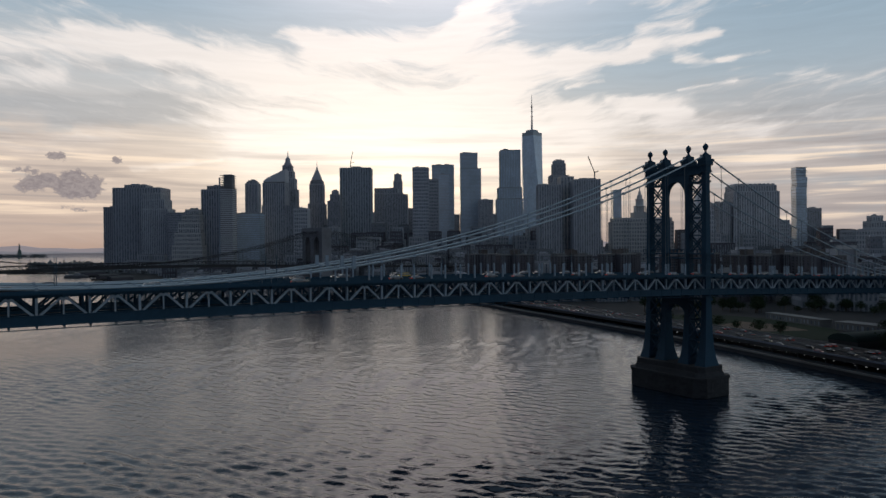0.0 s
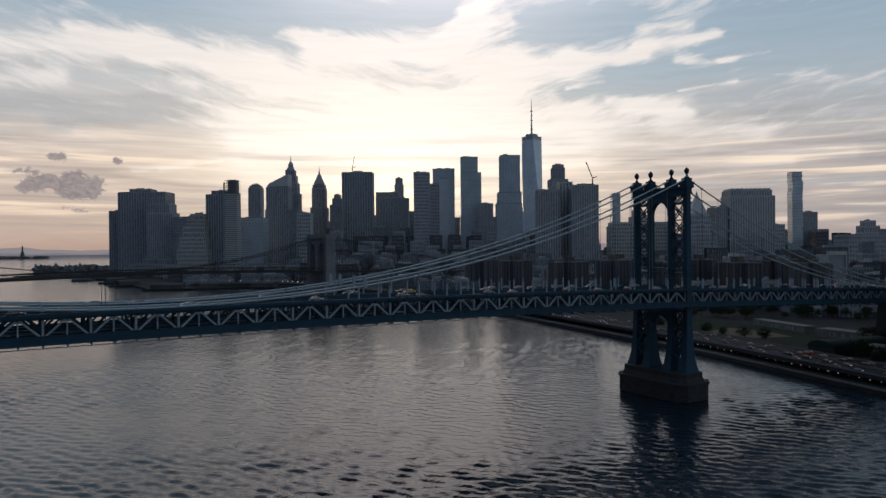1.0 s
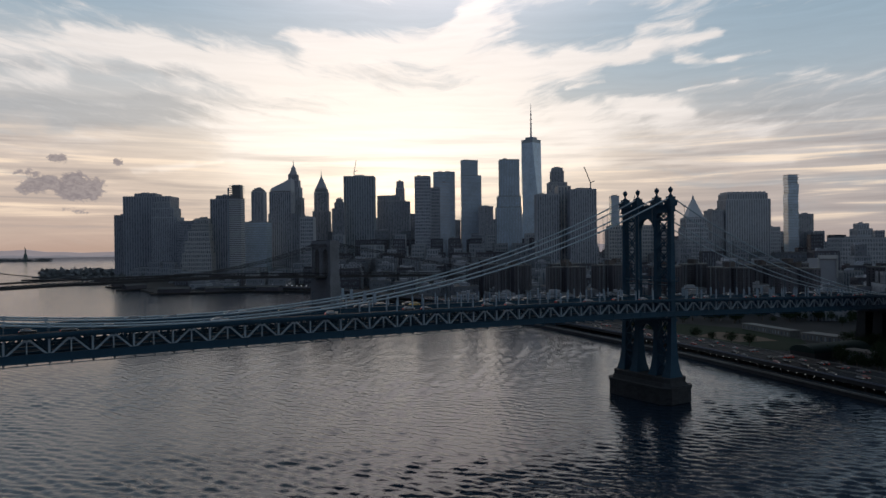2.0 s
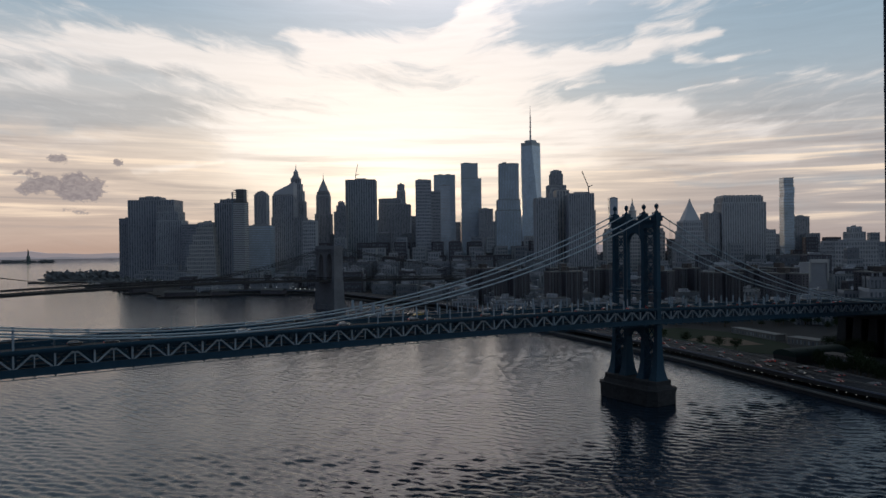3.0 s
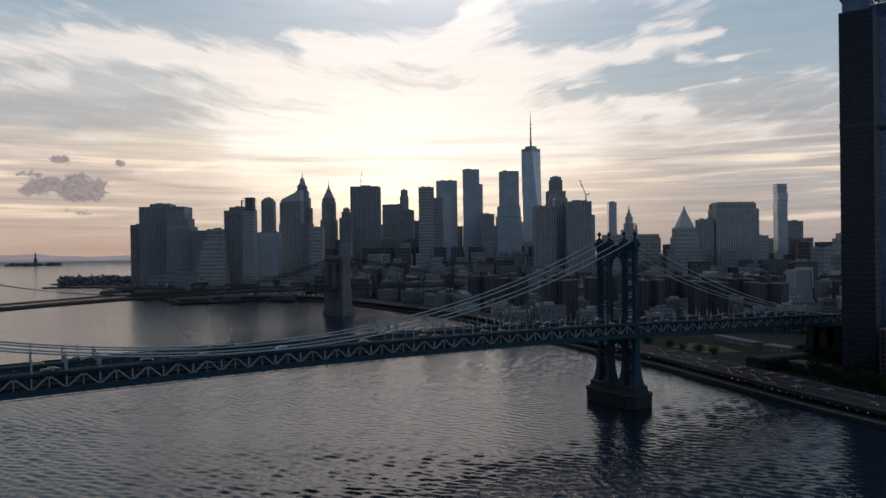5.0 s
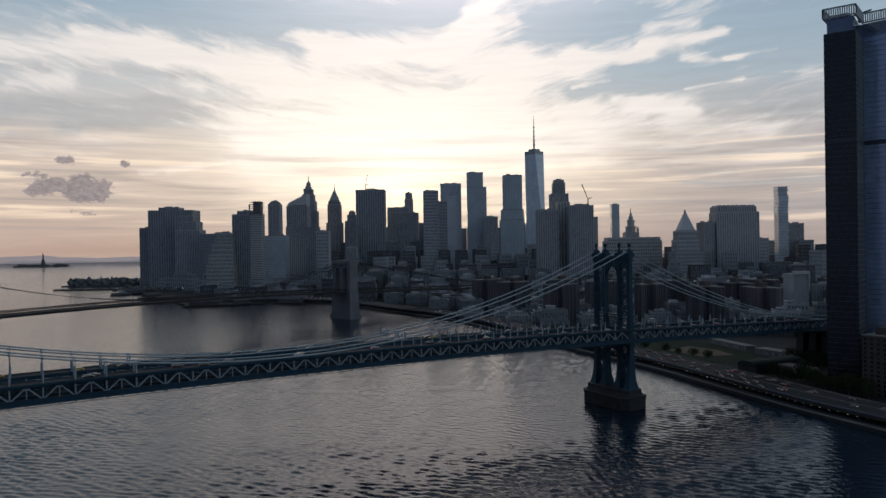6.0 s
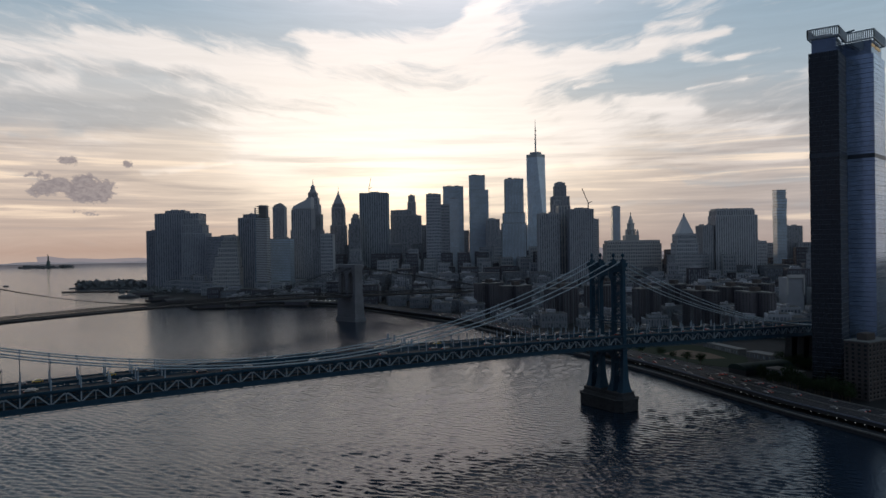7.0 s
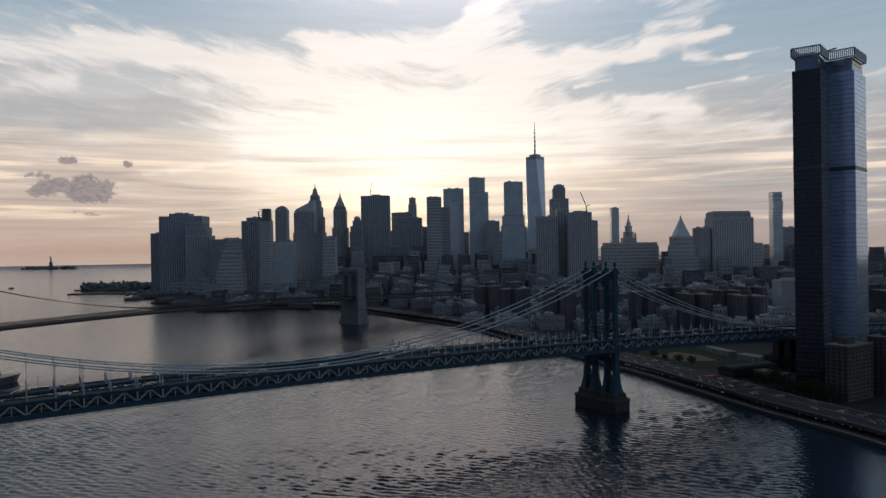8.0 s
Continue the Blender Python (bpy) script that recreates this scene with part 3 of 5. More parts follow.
                out.append(("lattice_bar", Form().bar((x, yb, 87.2), (x, ya, 89.9), 0.45, 0.25), STEEL, ""))

    def arch(z_spring, rise, z_top, depth, name):
        """A web over the middle opening, with a round underside."""
        f, n, half = Form(), 14, 5.15
        pts = [(-half * math.cos(math.pi * i / n), z_spring + rise * math.sin(math.pi * i / n)) for i in range(n + 1)] + [(half, z_top), (-half, z_top)]
        m = len(pts)
        f.v = [(s * depth, y, z) for s in (-1, 1) for y, z in pts]
        f.f = [(i, i + 1, m + i + 1, m + i) for i in range(m - 1)] + [(m - 1, 0, m, 2 * m - 1)]
        for o, flip in ((0, 1), (m, -1)):
            for i in range(n):
                top = o + (n + 2 if i < n // 2 else n + 1)
                f.f.append((o + i, top, o + i + 1)[::flip])
            f.f.append((o + n // 2, o + n + 2, o + n + 1)[::flip])
        out.append((name, f, STEEL, ""))
    arch(81.5, 6.2, 90.7, 1.4, "portal_arch")
    arch(31.0, 5.2, 39.5, 1.7, "portal_arch")
    f = Form().box(-1.6, -16.0, 91.4, 1.6, 16.0, 93.4).box(-2.3, -16.4, 93.4, 2.3, 16.4, 94.2).box(-1.9, -16.2, 90.7, 1.9, 16.2, 91.4)
    for i in range(23):
        f.cbox(0, -15.4 + 1.4 * i, 91.7, 3.7, 0.5, 1.5)
    out.append(("cornice", f, STEEL, ""))
    # open gallery low in the tower, above the roadway
    f = Form().box(-2.4, -16.6, 57.2, 2.4, 16.6, 57.8).box(-1.6, -16.2, 55.4, 1.6, 16.2, 55.9)
    for i in range(17):
        f.cbox(2.7, -16.4 + 2.05 * i, 57.9, 0.25, 0.25, 1.3).cbox(-2.7, -16.4 + 2.05 * i, 57.9, 0.25, 0.25, 1.3)
    f.box(2.6, -16.6, 59.1, 2.8, 16.6, 59.3).box(-2.8, -16.6, 59.1, -2.6, 16.6, 59.3)
    out.append(("gallery", f, STEEL, ""))
    return out


TOWER_MESHES = [(n, f.mesh(n, m, n == "ornament"), lab) for n, f, m, lab in tower_parts()]
for x in (0.0, SPAN):
    for n, me, lab in TOWER_MESHES:
        ob = part(n, me, None, bridge, lab)
        ob.location = (x, 0, 0)
# four main cables, with bands where the suspenders hang
stations = [-SIDE + i * SIDE / 20 for i in range(20)] + [i * SPAN / 60 for i in range(61)] + [SPAN + (i + 1) * SIDE / 20 for i in range(20)]
for cy in CABLE_Y:
    part("main_cable", Form().tube([(x, cy, cable_z(x)) for x in stations], 0.31, 8), CABLE, bridge, "pale painted main cable")
# suspenders: a rope with its band on the cable and a pale guard sleeve at the roadway
hang = [1.4 + PANEL * i for i in range(-18, 40) if i != 0]
BAND = Form().cbox(0, 0, -0.42, 0.8, 0.78, 0.84).mesh("cable_band", STEEL_PALE)
SLEEVE = Form().lathe(0, 0, [(0.34, 0), (0.34, 4.3), (0.2, 4.7)], 6).mesh("guard_sleeve", STEEL_PALE)
for cy in CABLE_Y:
    for x in hang:
        zt, zd = cable_z(x), deck_z(x) + 7.5
        rope = part("suspender", Form().cbox(0, 0, 0, 0.13, 0.13, max(zt - zd, 0.4)), ROPE, bridge)
        rope.location = (x, cy, min(zd, zt - 0.4))
        part("cable_band", BAND, None, rope).location = (0, 0, max(zt - zd, 0.4))
        if zt - zd > 4.0:
            part("guard_sleeve", SLEEVE, None, rope)


def run(f, y0, y1, dz0, dz1, xa=-400, xb=SPAN + 40, n=100):
    """A long member that follows the deck's rise."""
    xs = [xa + (xb - xa) * i / n for i in range(n + 1)]
    k = len(f.v)
    for x in xs:
        z = deck_z(x)
        f.v += [(x, y0, z + dz0), (x, y1, z + dz0), (x, y1, z + dz1), (x, y0, z + dz1)]
    for i in range(n):
        for j in range(4):
            a, b = k + i * 4 + j, k + i * 4 + (j + 1) % 4
            f.f.append((a, a + 4, b + 4, b))
    f.f += [(k, k + 1, k + 2, k + 3), (k + n * 4 + 3, k + n * 4 + 2, k + n * 4 + 1, k + n * 4)]
    return f


END = SPAN + SIDE
for cy in CABLE_Y:
    part("top_chord", run(Form(), cy - 0.45, cy + 0.45, 6.4, 7.1, xb=END), STEEL, bridge)
    part("bottom_chord", run(Form(), cy - 0.45, cy + 0.45, 1.31, 1.95, xb=END), STEEL, bridge)
part("lower_deck", run(Form(), -17.0, 17.0, 0.6, 1.3, xb=END), ASPHALT, bridge, "lower deck carrying tracks and a roadway")
for s in (-1, 1):
    a, b = sorted((s * 5.6, s * 16.2))
    part("upper_roadway", run(Form(), a, b, 7.13, 7.5, xb=END), ASPHALT, bridge, "asphalt upper roadway")
    for y in (s * 5.6, s * 16.3):
        part("parapet", run(Form(), y - 0.12, y + 0.12, 7.15, 8.05, xb=END), STEEL, bridge)
    part("fascia_girder", run(Form(), s * 17.2 - 0.2, s * 17.2 + 0.2, 0.2, 2.3, xb=END), STEEL, bridge, "solid blue-grey steel side girder")
    part("fascia_lip", run(Form(), s * 17.2 - 0.42, s * 17.2 + 0.42, 2.25, 2.45, xb=END), STEEL, bridge)
    part("fascia_lip", run(Form(), s * 17.2 - 0.42, s * 17.2 + 0.42, 0.0, 0.3, xb=END), STEEL, bridge)
    part("service_rail", run(Form(), s * 16.6 - 0.1, s * 16.6 + 0.1, -0.9, -0.7, xb=END), STEEL, bridge)
# web members: each diagonal and each post of the near truss on its own
apexes = [7.0 + PANEL * i for i in range(-36, 40)]
DIAGONALS = [Form().bar((s * 0.35, 0, 6.45), (s * 5.2, 0, 1.9), 0.5, 0.75).mesh("truss_diagonal", STEEL_PALE) for s in (-1, 1)]
HANGER = Form().cbox(0, 0, 2.2, 0.36, 0.6, 4.2).mesh("truss_hanger", STEEL_PALE)
GUSSET = Form().cbox(0, 0, 5.7, 1.7, 0.9, 0.75).mesh("gusset", STEEL_PALE)
POST = Form().cbox(0, 0, 2.0, 0.55, 0.8, 4.5).mesh("truss_post", STEEL_PALE)
for x in apexes:
    for n, me in (("truss_diagonal", DIAGONALS[0]), ("truss_diagonal", DIAGONALS[1]), ("truss_hanger", HANGER), ("gusset", GUSSET)):
        part(n, me, None, bridge).location = (x, 14.6, deck_z(x))
    part("truss_post", POST, None, bridge).location = (x + PANEL / 2, 14.6, deck_z(x + PANEL / 2))
web = Form()
for cy in CABLE_Y[1:]:
    for x in apexes:
        z = deck_z(x)
        for s in (-1, 1):
            web.bar((x + s * 0.35, cy, z + 6.45), (x + s * 5.3, cy, z + 2.0), 0.55, 0.6)
        web.cbox(x, cy, z + 2.0, 0.36, 0.5, 4.45).cbox(x + PANEL / 2, cy, z + 2.0, 0.6, 0.6, 4.45)
tagged(part("inner_truss_web", web, STEEL, bridge), kind="stuff")
beams = Form()
for i in range(-71, 120):
    x = 1.4 + i * 5.6
    if -400 < x < END:
        beams.cbox(x, 0, deck_z(x) - 0.5, 0.5, 34.0, 1.2).cbox(x, 0, deck_z(x) + 6.3, 0.5, 31.0, 0.82)
        for s in (-1, 1):
            beams.cbox(x, s * 16.6, deck_z(x) - 1.0, 0.22, 0.22, 1.1).cbox(x, s * 17.45, deck_z(x) + 0.3, 0.22, 0.14, 2.0)
tagged(part("floor_beam", beams, STEEL, bridge), kind="stuff")

# dressed stones round the foot of the river pier, course by course
STONES = [Form().prism([(-w / 2 + 0.05, 0), (w / 2 - 0.05, 0), (w / 2 - 0.05, 0.6), (-w / 2 + 0.05, 0.6)], 0.04, 1.1, [(-w / 2 + 0.12, 0.08), (w / 2 - 0.12, 0.08), (w / 2 - 0.12, 0.6), (-w / 2 + 0.12, 0.6)]).mesh("stone", GRANITE) for w in (2.4, 2.9)]
rim = [(6.7, -20.1), (10.5, -16.2), (10.5, 16.2), (6.7, 20.1), (-6.7, 20.1), (-10.5, 16.2), (-10.5, -16.2), (-6.7, -20.1)]
for course in range(6):
    for i in range(8):
        (xa, ya), (xb, yb) = rim[i], rim[(i + 1) % 8]
        length = math.hypot(xb - xa, yb - ya)
        w = 2.4 if (course + i) % 2 else 2.9
        n = max(1, round(length / w))
        for j in range(n):
            t = (j + 0.5) / n
            ob = part("stone", STONES[0 if w == 2.4 else 1], None, bridge)
            ob.location = (xa + (xb - xa) * t, ya + (yb - ya) * t, 0.25 + 1.12 * course)
            ob.rotation_euler = (0, 0, math.atan2(yb - ya, xb - xa))
            ob.scale = (length / n / w, 1, 1)
# pairs of slim poles on the upper roadways
for x in (8, 64, 120, 176, 232, 288, 344, -60, -120):
    for y in (5.2, -5.2):
        pole = part("lamp_pole", Form().tube([(0, 0, 0), (0, 0, 8.0)], 0.11, 6, 0.07), STEEL, bridge)
        pole.location = (x, y, deck_z(x) + 7.5)
        part("lamp_arm", Form().tube([(0, 0, 7.9), (0, (1.6 if y > 0 else -1.6), 8.3)], 0.06, 5), STEEL, pole)
# inspection stands clamped to the cables
for cy in CABLE_Y:
    stand = part("cable_stand", Form().cbox(0, 0, -0.7, 1.2, 1.1, 1.4).cbox(0, 0, 0.7, 0.9, 0.8, 2.4), STEEL_PALE, bridge)
    stand.location = (156, cy, cable_z(156))

# ---------------------------------------------------------------- skyline buildings
def facade(f, w, d, z0, z1, style, pitch, proud=0.5):
    """Piers and sills that stand proud of a w x d body."""
    hw, hd = w / 2, d / 2
    if style in ("ribs", "grid"):
        for n, length, along in ((max(2, round(w / pitch)), w, 0), (max(2, round(d / pitch)), d, 1)):
            for i in range(n + 1):
                c = -length / 2 + length * i / n
                for s in (-1, 1):
                    if along == 0:
                        f.cbox(c, s * hd, z0, pitch * 0.36, proud * 2, z1 - z0)
                    else:
                        f.cbox(s * hw, c, z0, proud * 2, pitch * 0.36, z1 - z0)
    if style in ("bands", "grid"):
        step = 3.9 if style == "bands" else 7.8
        n = max(1, int((z1 - z0) / step))
        for i in range(n):
            z = z0 + (z1 - z0) * (i + 1) / n
            f.cbox(0, 0, z - step * 0.38, w + proud * 1.5, d + proud * 1.5, step * 0.38)
    f.cbox(0, 0, z1 - 1.6, w + proud * 2.2, d + proud * 2.2, 2.0)
    return f


def tower_block(x, y, turn, tiers, wall, glass, label, style="ribs", pitch=5.0, name="office_tower", plant=True, group="", notched=0):
    """A tall building of stacked tiers: (dx, dy, width, depth, z0, z1)."""
    b = thing(name, pose(x, y, LAND_Z - 0.4, 0, 0, turn), label, "building", group)
    for dx, dy, w, d, z0, z1 in tiers:
        g = part("glazed_wall", Form().cbox(0, 0, z0, w, d, z1 - z0), glass, b)
        p = tagged(part("facade_rib", facade(Form(), w, d, z0, z1, style, pitch), wall, b), kind="stuff")
        r = part("roof", Form().cbox(0, 0, z1 + 0.1, w * 0.985, d * 0.985, 0.6), ROOF, b)
        for o in (g, p, r):
            o.location = (dx, dy, 0)
    if notched:
        dx, dy, w, d, z0, z1 = tiers[-1]
        for i in range(notched):
            part("roof_block", Form().cbox(dx - w / 2 + (i + 0.5) * w / notched, dy, z1 + 0.6, w / notched * 0.6, d * 0.9, 3.2), wall, b)
    elif plant:
        dx, dy, w, d, z0, z1 = tiers[-1]
        rnd = random.Random(int(abs(x) * 7 + abs(y)))
        f = Form()
        for i in range(3):
            ww, dd = w * rnd.uniform(0.12, 0.35), d * rnd.uniform(0.15, 0.4)
            f.cbox(dx + rnd.uniform(-0.25, 0.25) * w, dy + rnd.uniform(-0.25, 0.25) * d, z1 + 0.6, ww, dd, rnd.uniform(1.5, 4.0))
        part("roof_plant", f, STONE_DARK, b)
    return b


def simple(x, y, w, d, h, wall, glass, label, style="ribs", pitch=5.0, turn=0.0):
    return tower_block(x, y, turn, [(0, 0, w, d, 0, h)], wall, glass, label, style, pitch)


def build_skyline():
    # broad dark waterfront office block with stepped wings
    tower_block(-752, 1630, 0, [(0, 0, 118, 60, 0, 206), (-8, 0, 52, 40, 206, 214)], STONE_DARK, GLASS_DARK, "broad dark ribbed office block by the harbour", "ribs", 6.5)
    simple(-832, 1650, 28, 50, 160, STONE_DARK, GLASS_DARK, "dark slab beside the broad harbour block", "ribs", 5)
    tower_block(-682, 1560, 0, [(0, 0, 62, 46, 0, 150), (-4, 0, 54, 46, 150, 172), (-8, 0, 44, 46, 172, 187)], STONE, GLASS_DARK, "grey ribbed office slab with a stepped top", "ribs", 4.5)
    simple(-601, 1530, 76, 50, 139, STONE_DARK, GLASS_DARK, "low dark office block between towers", "bands")
    tower_block(-528, 1345, 0, [(0, 0, 62, 40, 0, 62), (1, 0, 54, 36, 62, 88), (3, 0, 44, 32, 88, 110), (6, 0, 36, 28, 110, 126), (8, 0, 28, 22, 126, 137)], STONE_PALE, GLASS_DARK, "pale stepped ziggurat-like stone office tower", "grid", 4.2)
    tower_block(-483, 1374, 0, [(0, 0, 47, 44, 0, 180), (4, 0, 33, 34, 180, 188)], STONE_DARK, GLASS_DARK, "dark office tower with a small rooftop block", "ribs", 5)
    tower_block(-512, 1776, 0, [(0, 0, 33, 33, 0, 228), (0, 0, 27, 27, 228, 233), (0, 0, 19, 19, 233, 237)], STONE, GLASS_DARK, "slender grey tower with a rounded stepped top", "ribs", 4)
    tower_block(-411, 1370, 0, [(0, 0, 56, 44, 0, 118), (0, 0, 56, 44, 118, 129)], METAL_FACADE, GLASS_BLUE, "glassy office tower with a pale top band", "bands")
    tower_block(-372, 1500, 0, [(0, 0, 76, 50, 0, 152)], STONE_DARK, GLASS_DARK, "dark stone office block below the spires", "ribs", 5)
    simple(-296, 1365, 28, 30, 138, STONE, GLASS_DARK, "grey office tower on the waterfront", "grid", 4.5)
    tower_block(-266, 1620, 0, [(0, 0, 30, 30, 0, 170), (2, 0, 22, 24, 170, 186), (2, 0, 14, 18, 186, 195)], STONE_DARK, GLASS_DARK, "stepped dark stone tower", "ribs", 4)
    simple(-220, 1690, 78, 44, 258, METAL_FACADE, GLASS_DARK, "wide flat-topped dark ribbed bank tower", "ribs", 6.5)
    tower_block(-147, 1805, 0, [(0, 0, 71, 46, 0, 200), (-4, 0, 62, 46, 200, 214)], STONE_DARK, GLASS_DARK, "dark brown office tower with a blind top storey", "ribs", 4.5)
    simple(-103, 1815, 18, 40, 198, STONE_DARK, GLASS_DARK, "narrow dark wing of an office tower", "ribs", 4)
    tower_block(-131, 1975, 0, [(0, 0, 25, 25, 0, 250), (0, 0, 20, 20, 250, 270)], STONE, GLASS_DARK, "slender tower with an arched top", "ribs", 4)
    simple(-47, 1525, 37, 32, 240, STONE_DARK, GLASS_DARK, "dark residential tower with arched windows", "grid", 4)
    simple(-18, 1545, 24, 36, 214, STONE_DARK, GLASS_DARK, "dark lower tower beside a taller one", "grid", 4)
    simple(4, 1995, 66, 46, 298, METAL_FACADE, GLASS_BLUE, "smooth pale glass tower with a flat top", "bands")
    simple(6, 1650, 27, 30, 236, STONE, GLASS_BLUE, "grey-blue glass office tower with bands", "bands")
    tower_block(86, 1970, 0, [(0, 0, 61, 54, 0, 283), (-5, 0, 51, 44, 283, 330)], METAL_FACADE, GLASS_BLUE, "tall blue glass office tower with a setback", "bands")
    simple(127, 1908, 41, 32, 187, STONE_DARK, GLASS_DARK, "square dark tower with a flat top", "ribs", 4)
    tower_block(155, 1450, 0, [(-1, 0, 57, 42, 0, 160), (0, 0, 52, 40, 160, 185), (1, 0, 44, 36, 185, 269)], METAL_FACADE, GLASS_BLUE, "tall rippled steel apartment tower", "ribs", 3.6)
    simple(248, 1255, 25, 40, 190, STONE_PALE, GLASS_DARK, "pale blank-sided slab tower", "ribs", 6)
    tower_block(330, 1850, 0, [(0, 0, 52, 40, 0, 250), (0, 0, 34, 34, 250, 283), (0, 0, 28, 28, 283, 292)], STONE, GLASS_DARK, "tall stone hotel tower with setbacks", "ribs", 4.5)
    tower_block(295, 1660, 0, [(0, 0, 50, 40, 0, 160), (0, 0, 26, 26, 160, 215), (0, 0, 16, 16, 215, 228)], STONE, GLASS_DARK, "slender gothic stone tower with setbacks", "ribs", 4)
    simple(209, 1215, 42, 40, 172, STONE, GLASS_DARK, "grey tower beside a pale slab", "ribs", 4.5)
    simple(275, 1195, 49, 40, 179, STONE_DARK, GLASS_DARK, "broad dark tower with vertical ribs", "ribs", 4.5)
    simple(507, 2228, 27, 34, 193, STONE, GLASS_DARK, "narrow grey tower wing", "grid", 4.5)
    simple(600, 2295, 28, 28, 240, STONE, GLASS_BLUE, "thin glass tower with a slanting top", "bands")
    tower_block(674, 1395, 0, [(2, 0, 97, 50, 0, 168), (0, 0, 88, 50, 168, 181)], STONE, GLASS_DARK, "broad federal office slab with a notched roofline", "ribs", 5.5, notched=9)
    simple(611, 1400, 25, 50, 145, STONE, GLASS_DARK, "lower grey annexe beside the broad slab", "ribs", 4.5)
    simple(737, 1395, 22, 40, 106, STONE, GLASS_DARK, "low grey block beside the broad slab", "grid", 4.5)
    simple(990, 1765, 46, 40, 148, STONE_DARK, GLASS_DARK, "dark tower with a rounded shoulder", "ribs", 4.5)
    b = thing("civic_building", pose(522.5, 775, LAND_Z - 0.4), "dark civic block in a broad white frame", "building")
    part("wall", Form().cbox(0, 0, 0, 25, 29, 50), STONE_DARK, b)
    for x in (-12.2, 12.2):
        part("frame_side", Form().box(x - 1.1, -16.0, 24, x + 1.1, -14.5, 54.5), STONE_PALE, b, "white frame")
    part("frame_top", Form().box(-11.1, -16.0, 49.5, 11.1, -14.5, 54.5), STONE_PALE, b, "white frame")
    tower_block(806, 1168, 0, [(0, 0, 60, 40, 0, 74), (0, 0, 28, 26, 74, 96), (0, 0, 18, 18, 96, 106)], STONE, GLASS_DARK, "stone tower with a stepped cupola top", "grid", 4.5)
    simple(769, 1120, 80, 50, 79, STONE, GLASS_DARK, "long grey mid-rise block", "grid", 5)


build_skyline()


def far_row():
    """Plain office blocks behind the tall towers, which close the gaps between them."""
    rnd = random.Random(31)
    for x, w, h in ((-420, 70, 150), (-345, 66, 168), (-285, 60, 178), (-205, 74, 170), (-130, 66, 182), (-62, 60, 168), (20, 74, 160), (95, 70, 166), (168, 66, 158), (240, 70, 176)):
        simple(x, 2240 + rnd.uniform(-30, 30), w, 40, h, STONE_DARK, GLASS_DARK, "plain grey office block behind taller towers", rnd.choice(("ribs", "grid")), 5.0)


far_row()


def build_landmarks():
    # tapered glass tower with a mast
    b = thing("office_tower", pose(292, 2142, LAND_Z - 0.4), "tapering blue glass tower with a tall mast", "building")
    w = 32.0
    base = [(-w, -w), (w, -w), (w, w), (-w, w)]
    part("podium", Form().prism(base, 0, 56), METAL_FACADE, b)
    f = Form()
    k = w * 1.0
    bottom = [(-w, -w), (w, -w), (w, w), (-w, w)]
    top = [(0, -k), (k, 0), (0, k), (-k, 0)]
    f.v = [(*p, 56) for p in bottom] + [(*p, 406) for p in top]
    for i in range(4):
        f.f += [(i, (i + 1) % 4, 4 + i), ((i + 1) % 4, 4 + (i + 1) % 4, 4 + i)]
    f.f += [(4, 5, 6, 7)]
    part("glazed_wall", f, GLASS_BLUE, b)
    part("parapet", Form().prism(top, 406, 417), METAL_FACADE, b)
    part("ring", Form().lathe(0, 0, [(18, 417), (20, 418), (20, 424), (18, 425)], 20), METAL_FACADE, b)
    mast = Form().lathe(0, 0, [(4, 417), (3.2, 430), (2.6, 450), (2.0, 470), (1.5, 500), (0.9, 525), (0.3, 541)], 8)
    for z in (440, 455, 470, 485, 500):
        mast.lathe(0, 0, [(3.6, z), (3.6, z + 2)], 8)
    part("mast", mast, METAL_FACADE, b)


build_landmarks()


def spired(x, y, tiers, cone, spire, wall, label, roof=None, style="ribs", pitch=4.0):
    """A stepped tower under a pyramid or cone, with a spire."""
    b = tower_block(x, y, 0, tiers, wall, GLASS_DARK, label, style, pitch, plant=False)
    w, d, z0, z1, w1 = cone
    dx, dy = tiers[-1][0], tiers[-1][1]
    f = Form().prism([(dx - w / 2, dy - d / 2), (dx + w / 2, dy - d / 2), (dx + w / 2, dy + d / 2), (dx - w / 2, dy + d / 2)], z0, z1,
                     [(dx - w1 / 2, dy - w1 / 2), (dx + w1 / 2, dy - w1 / 2), (dx + w1 / 2, dy + w1 / 2), (dx - w1 / 2, dy + w1 / 2)])
    part("pyramid_roof", f, roof or wall, b)
    if spire:
        part("spire", Form().lathe(dx, dy, spire, 8), wall, b)
    return b


# art deco tower with a stepped crown and needle
spired(-372, 1575, [(0, 0, 44, 40, 0, 196), (0, 0, 36, 34, 196, 222), (0, 0, 28, 28, 222, 240), (0, 0, 21, 21, 240, 254)], (18, 18, 254, 266, 9),
       [(6.5, 262), (6.0, 270), (3.2, 274), (1.2, 277), (0.4, 290)], STONE_DARK, "dark art deco stone tower with a stepped crown")
# tower with a steep pyramid roof
spired(-331, 1740, [(0, 0, 42, 40, 0, 170), (0, 0, 34, 34, 170, 222), (0, 0, 30, 30, 222, 231)], (27, 27, 233, 262, 5), [(2.6, 258), (2.2, 266), (0.9, 270), (0.3, 284)],
       STONE_DARK, "stone tower with a steep grey pyramid roof")
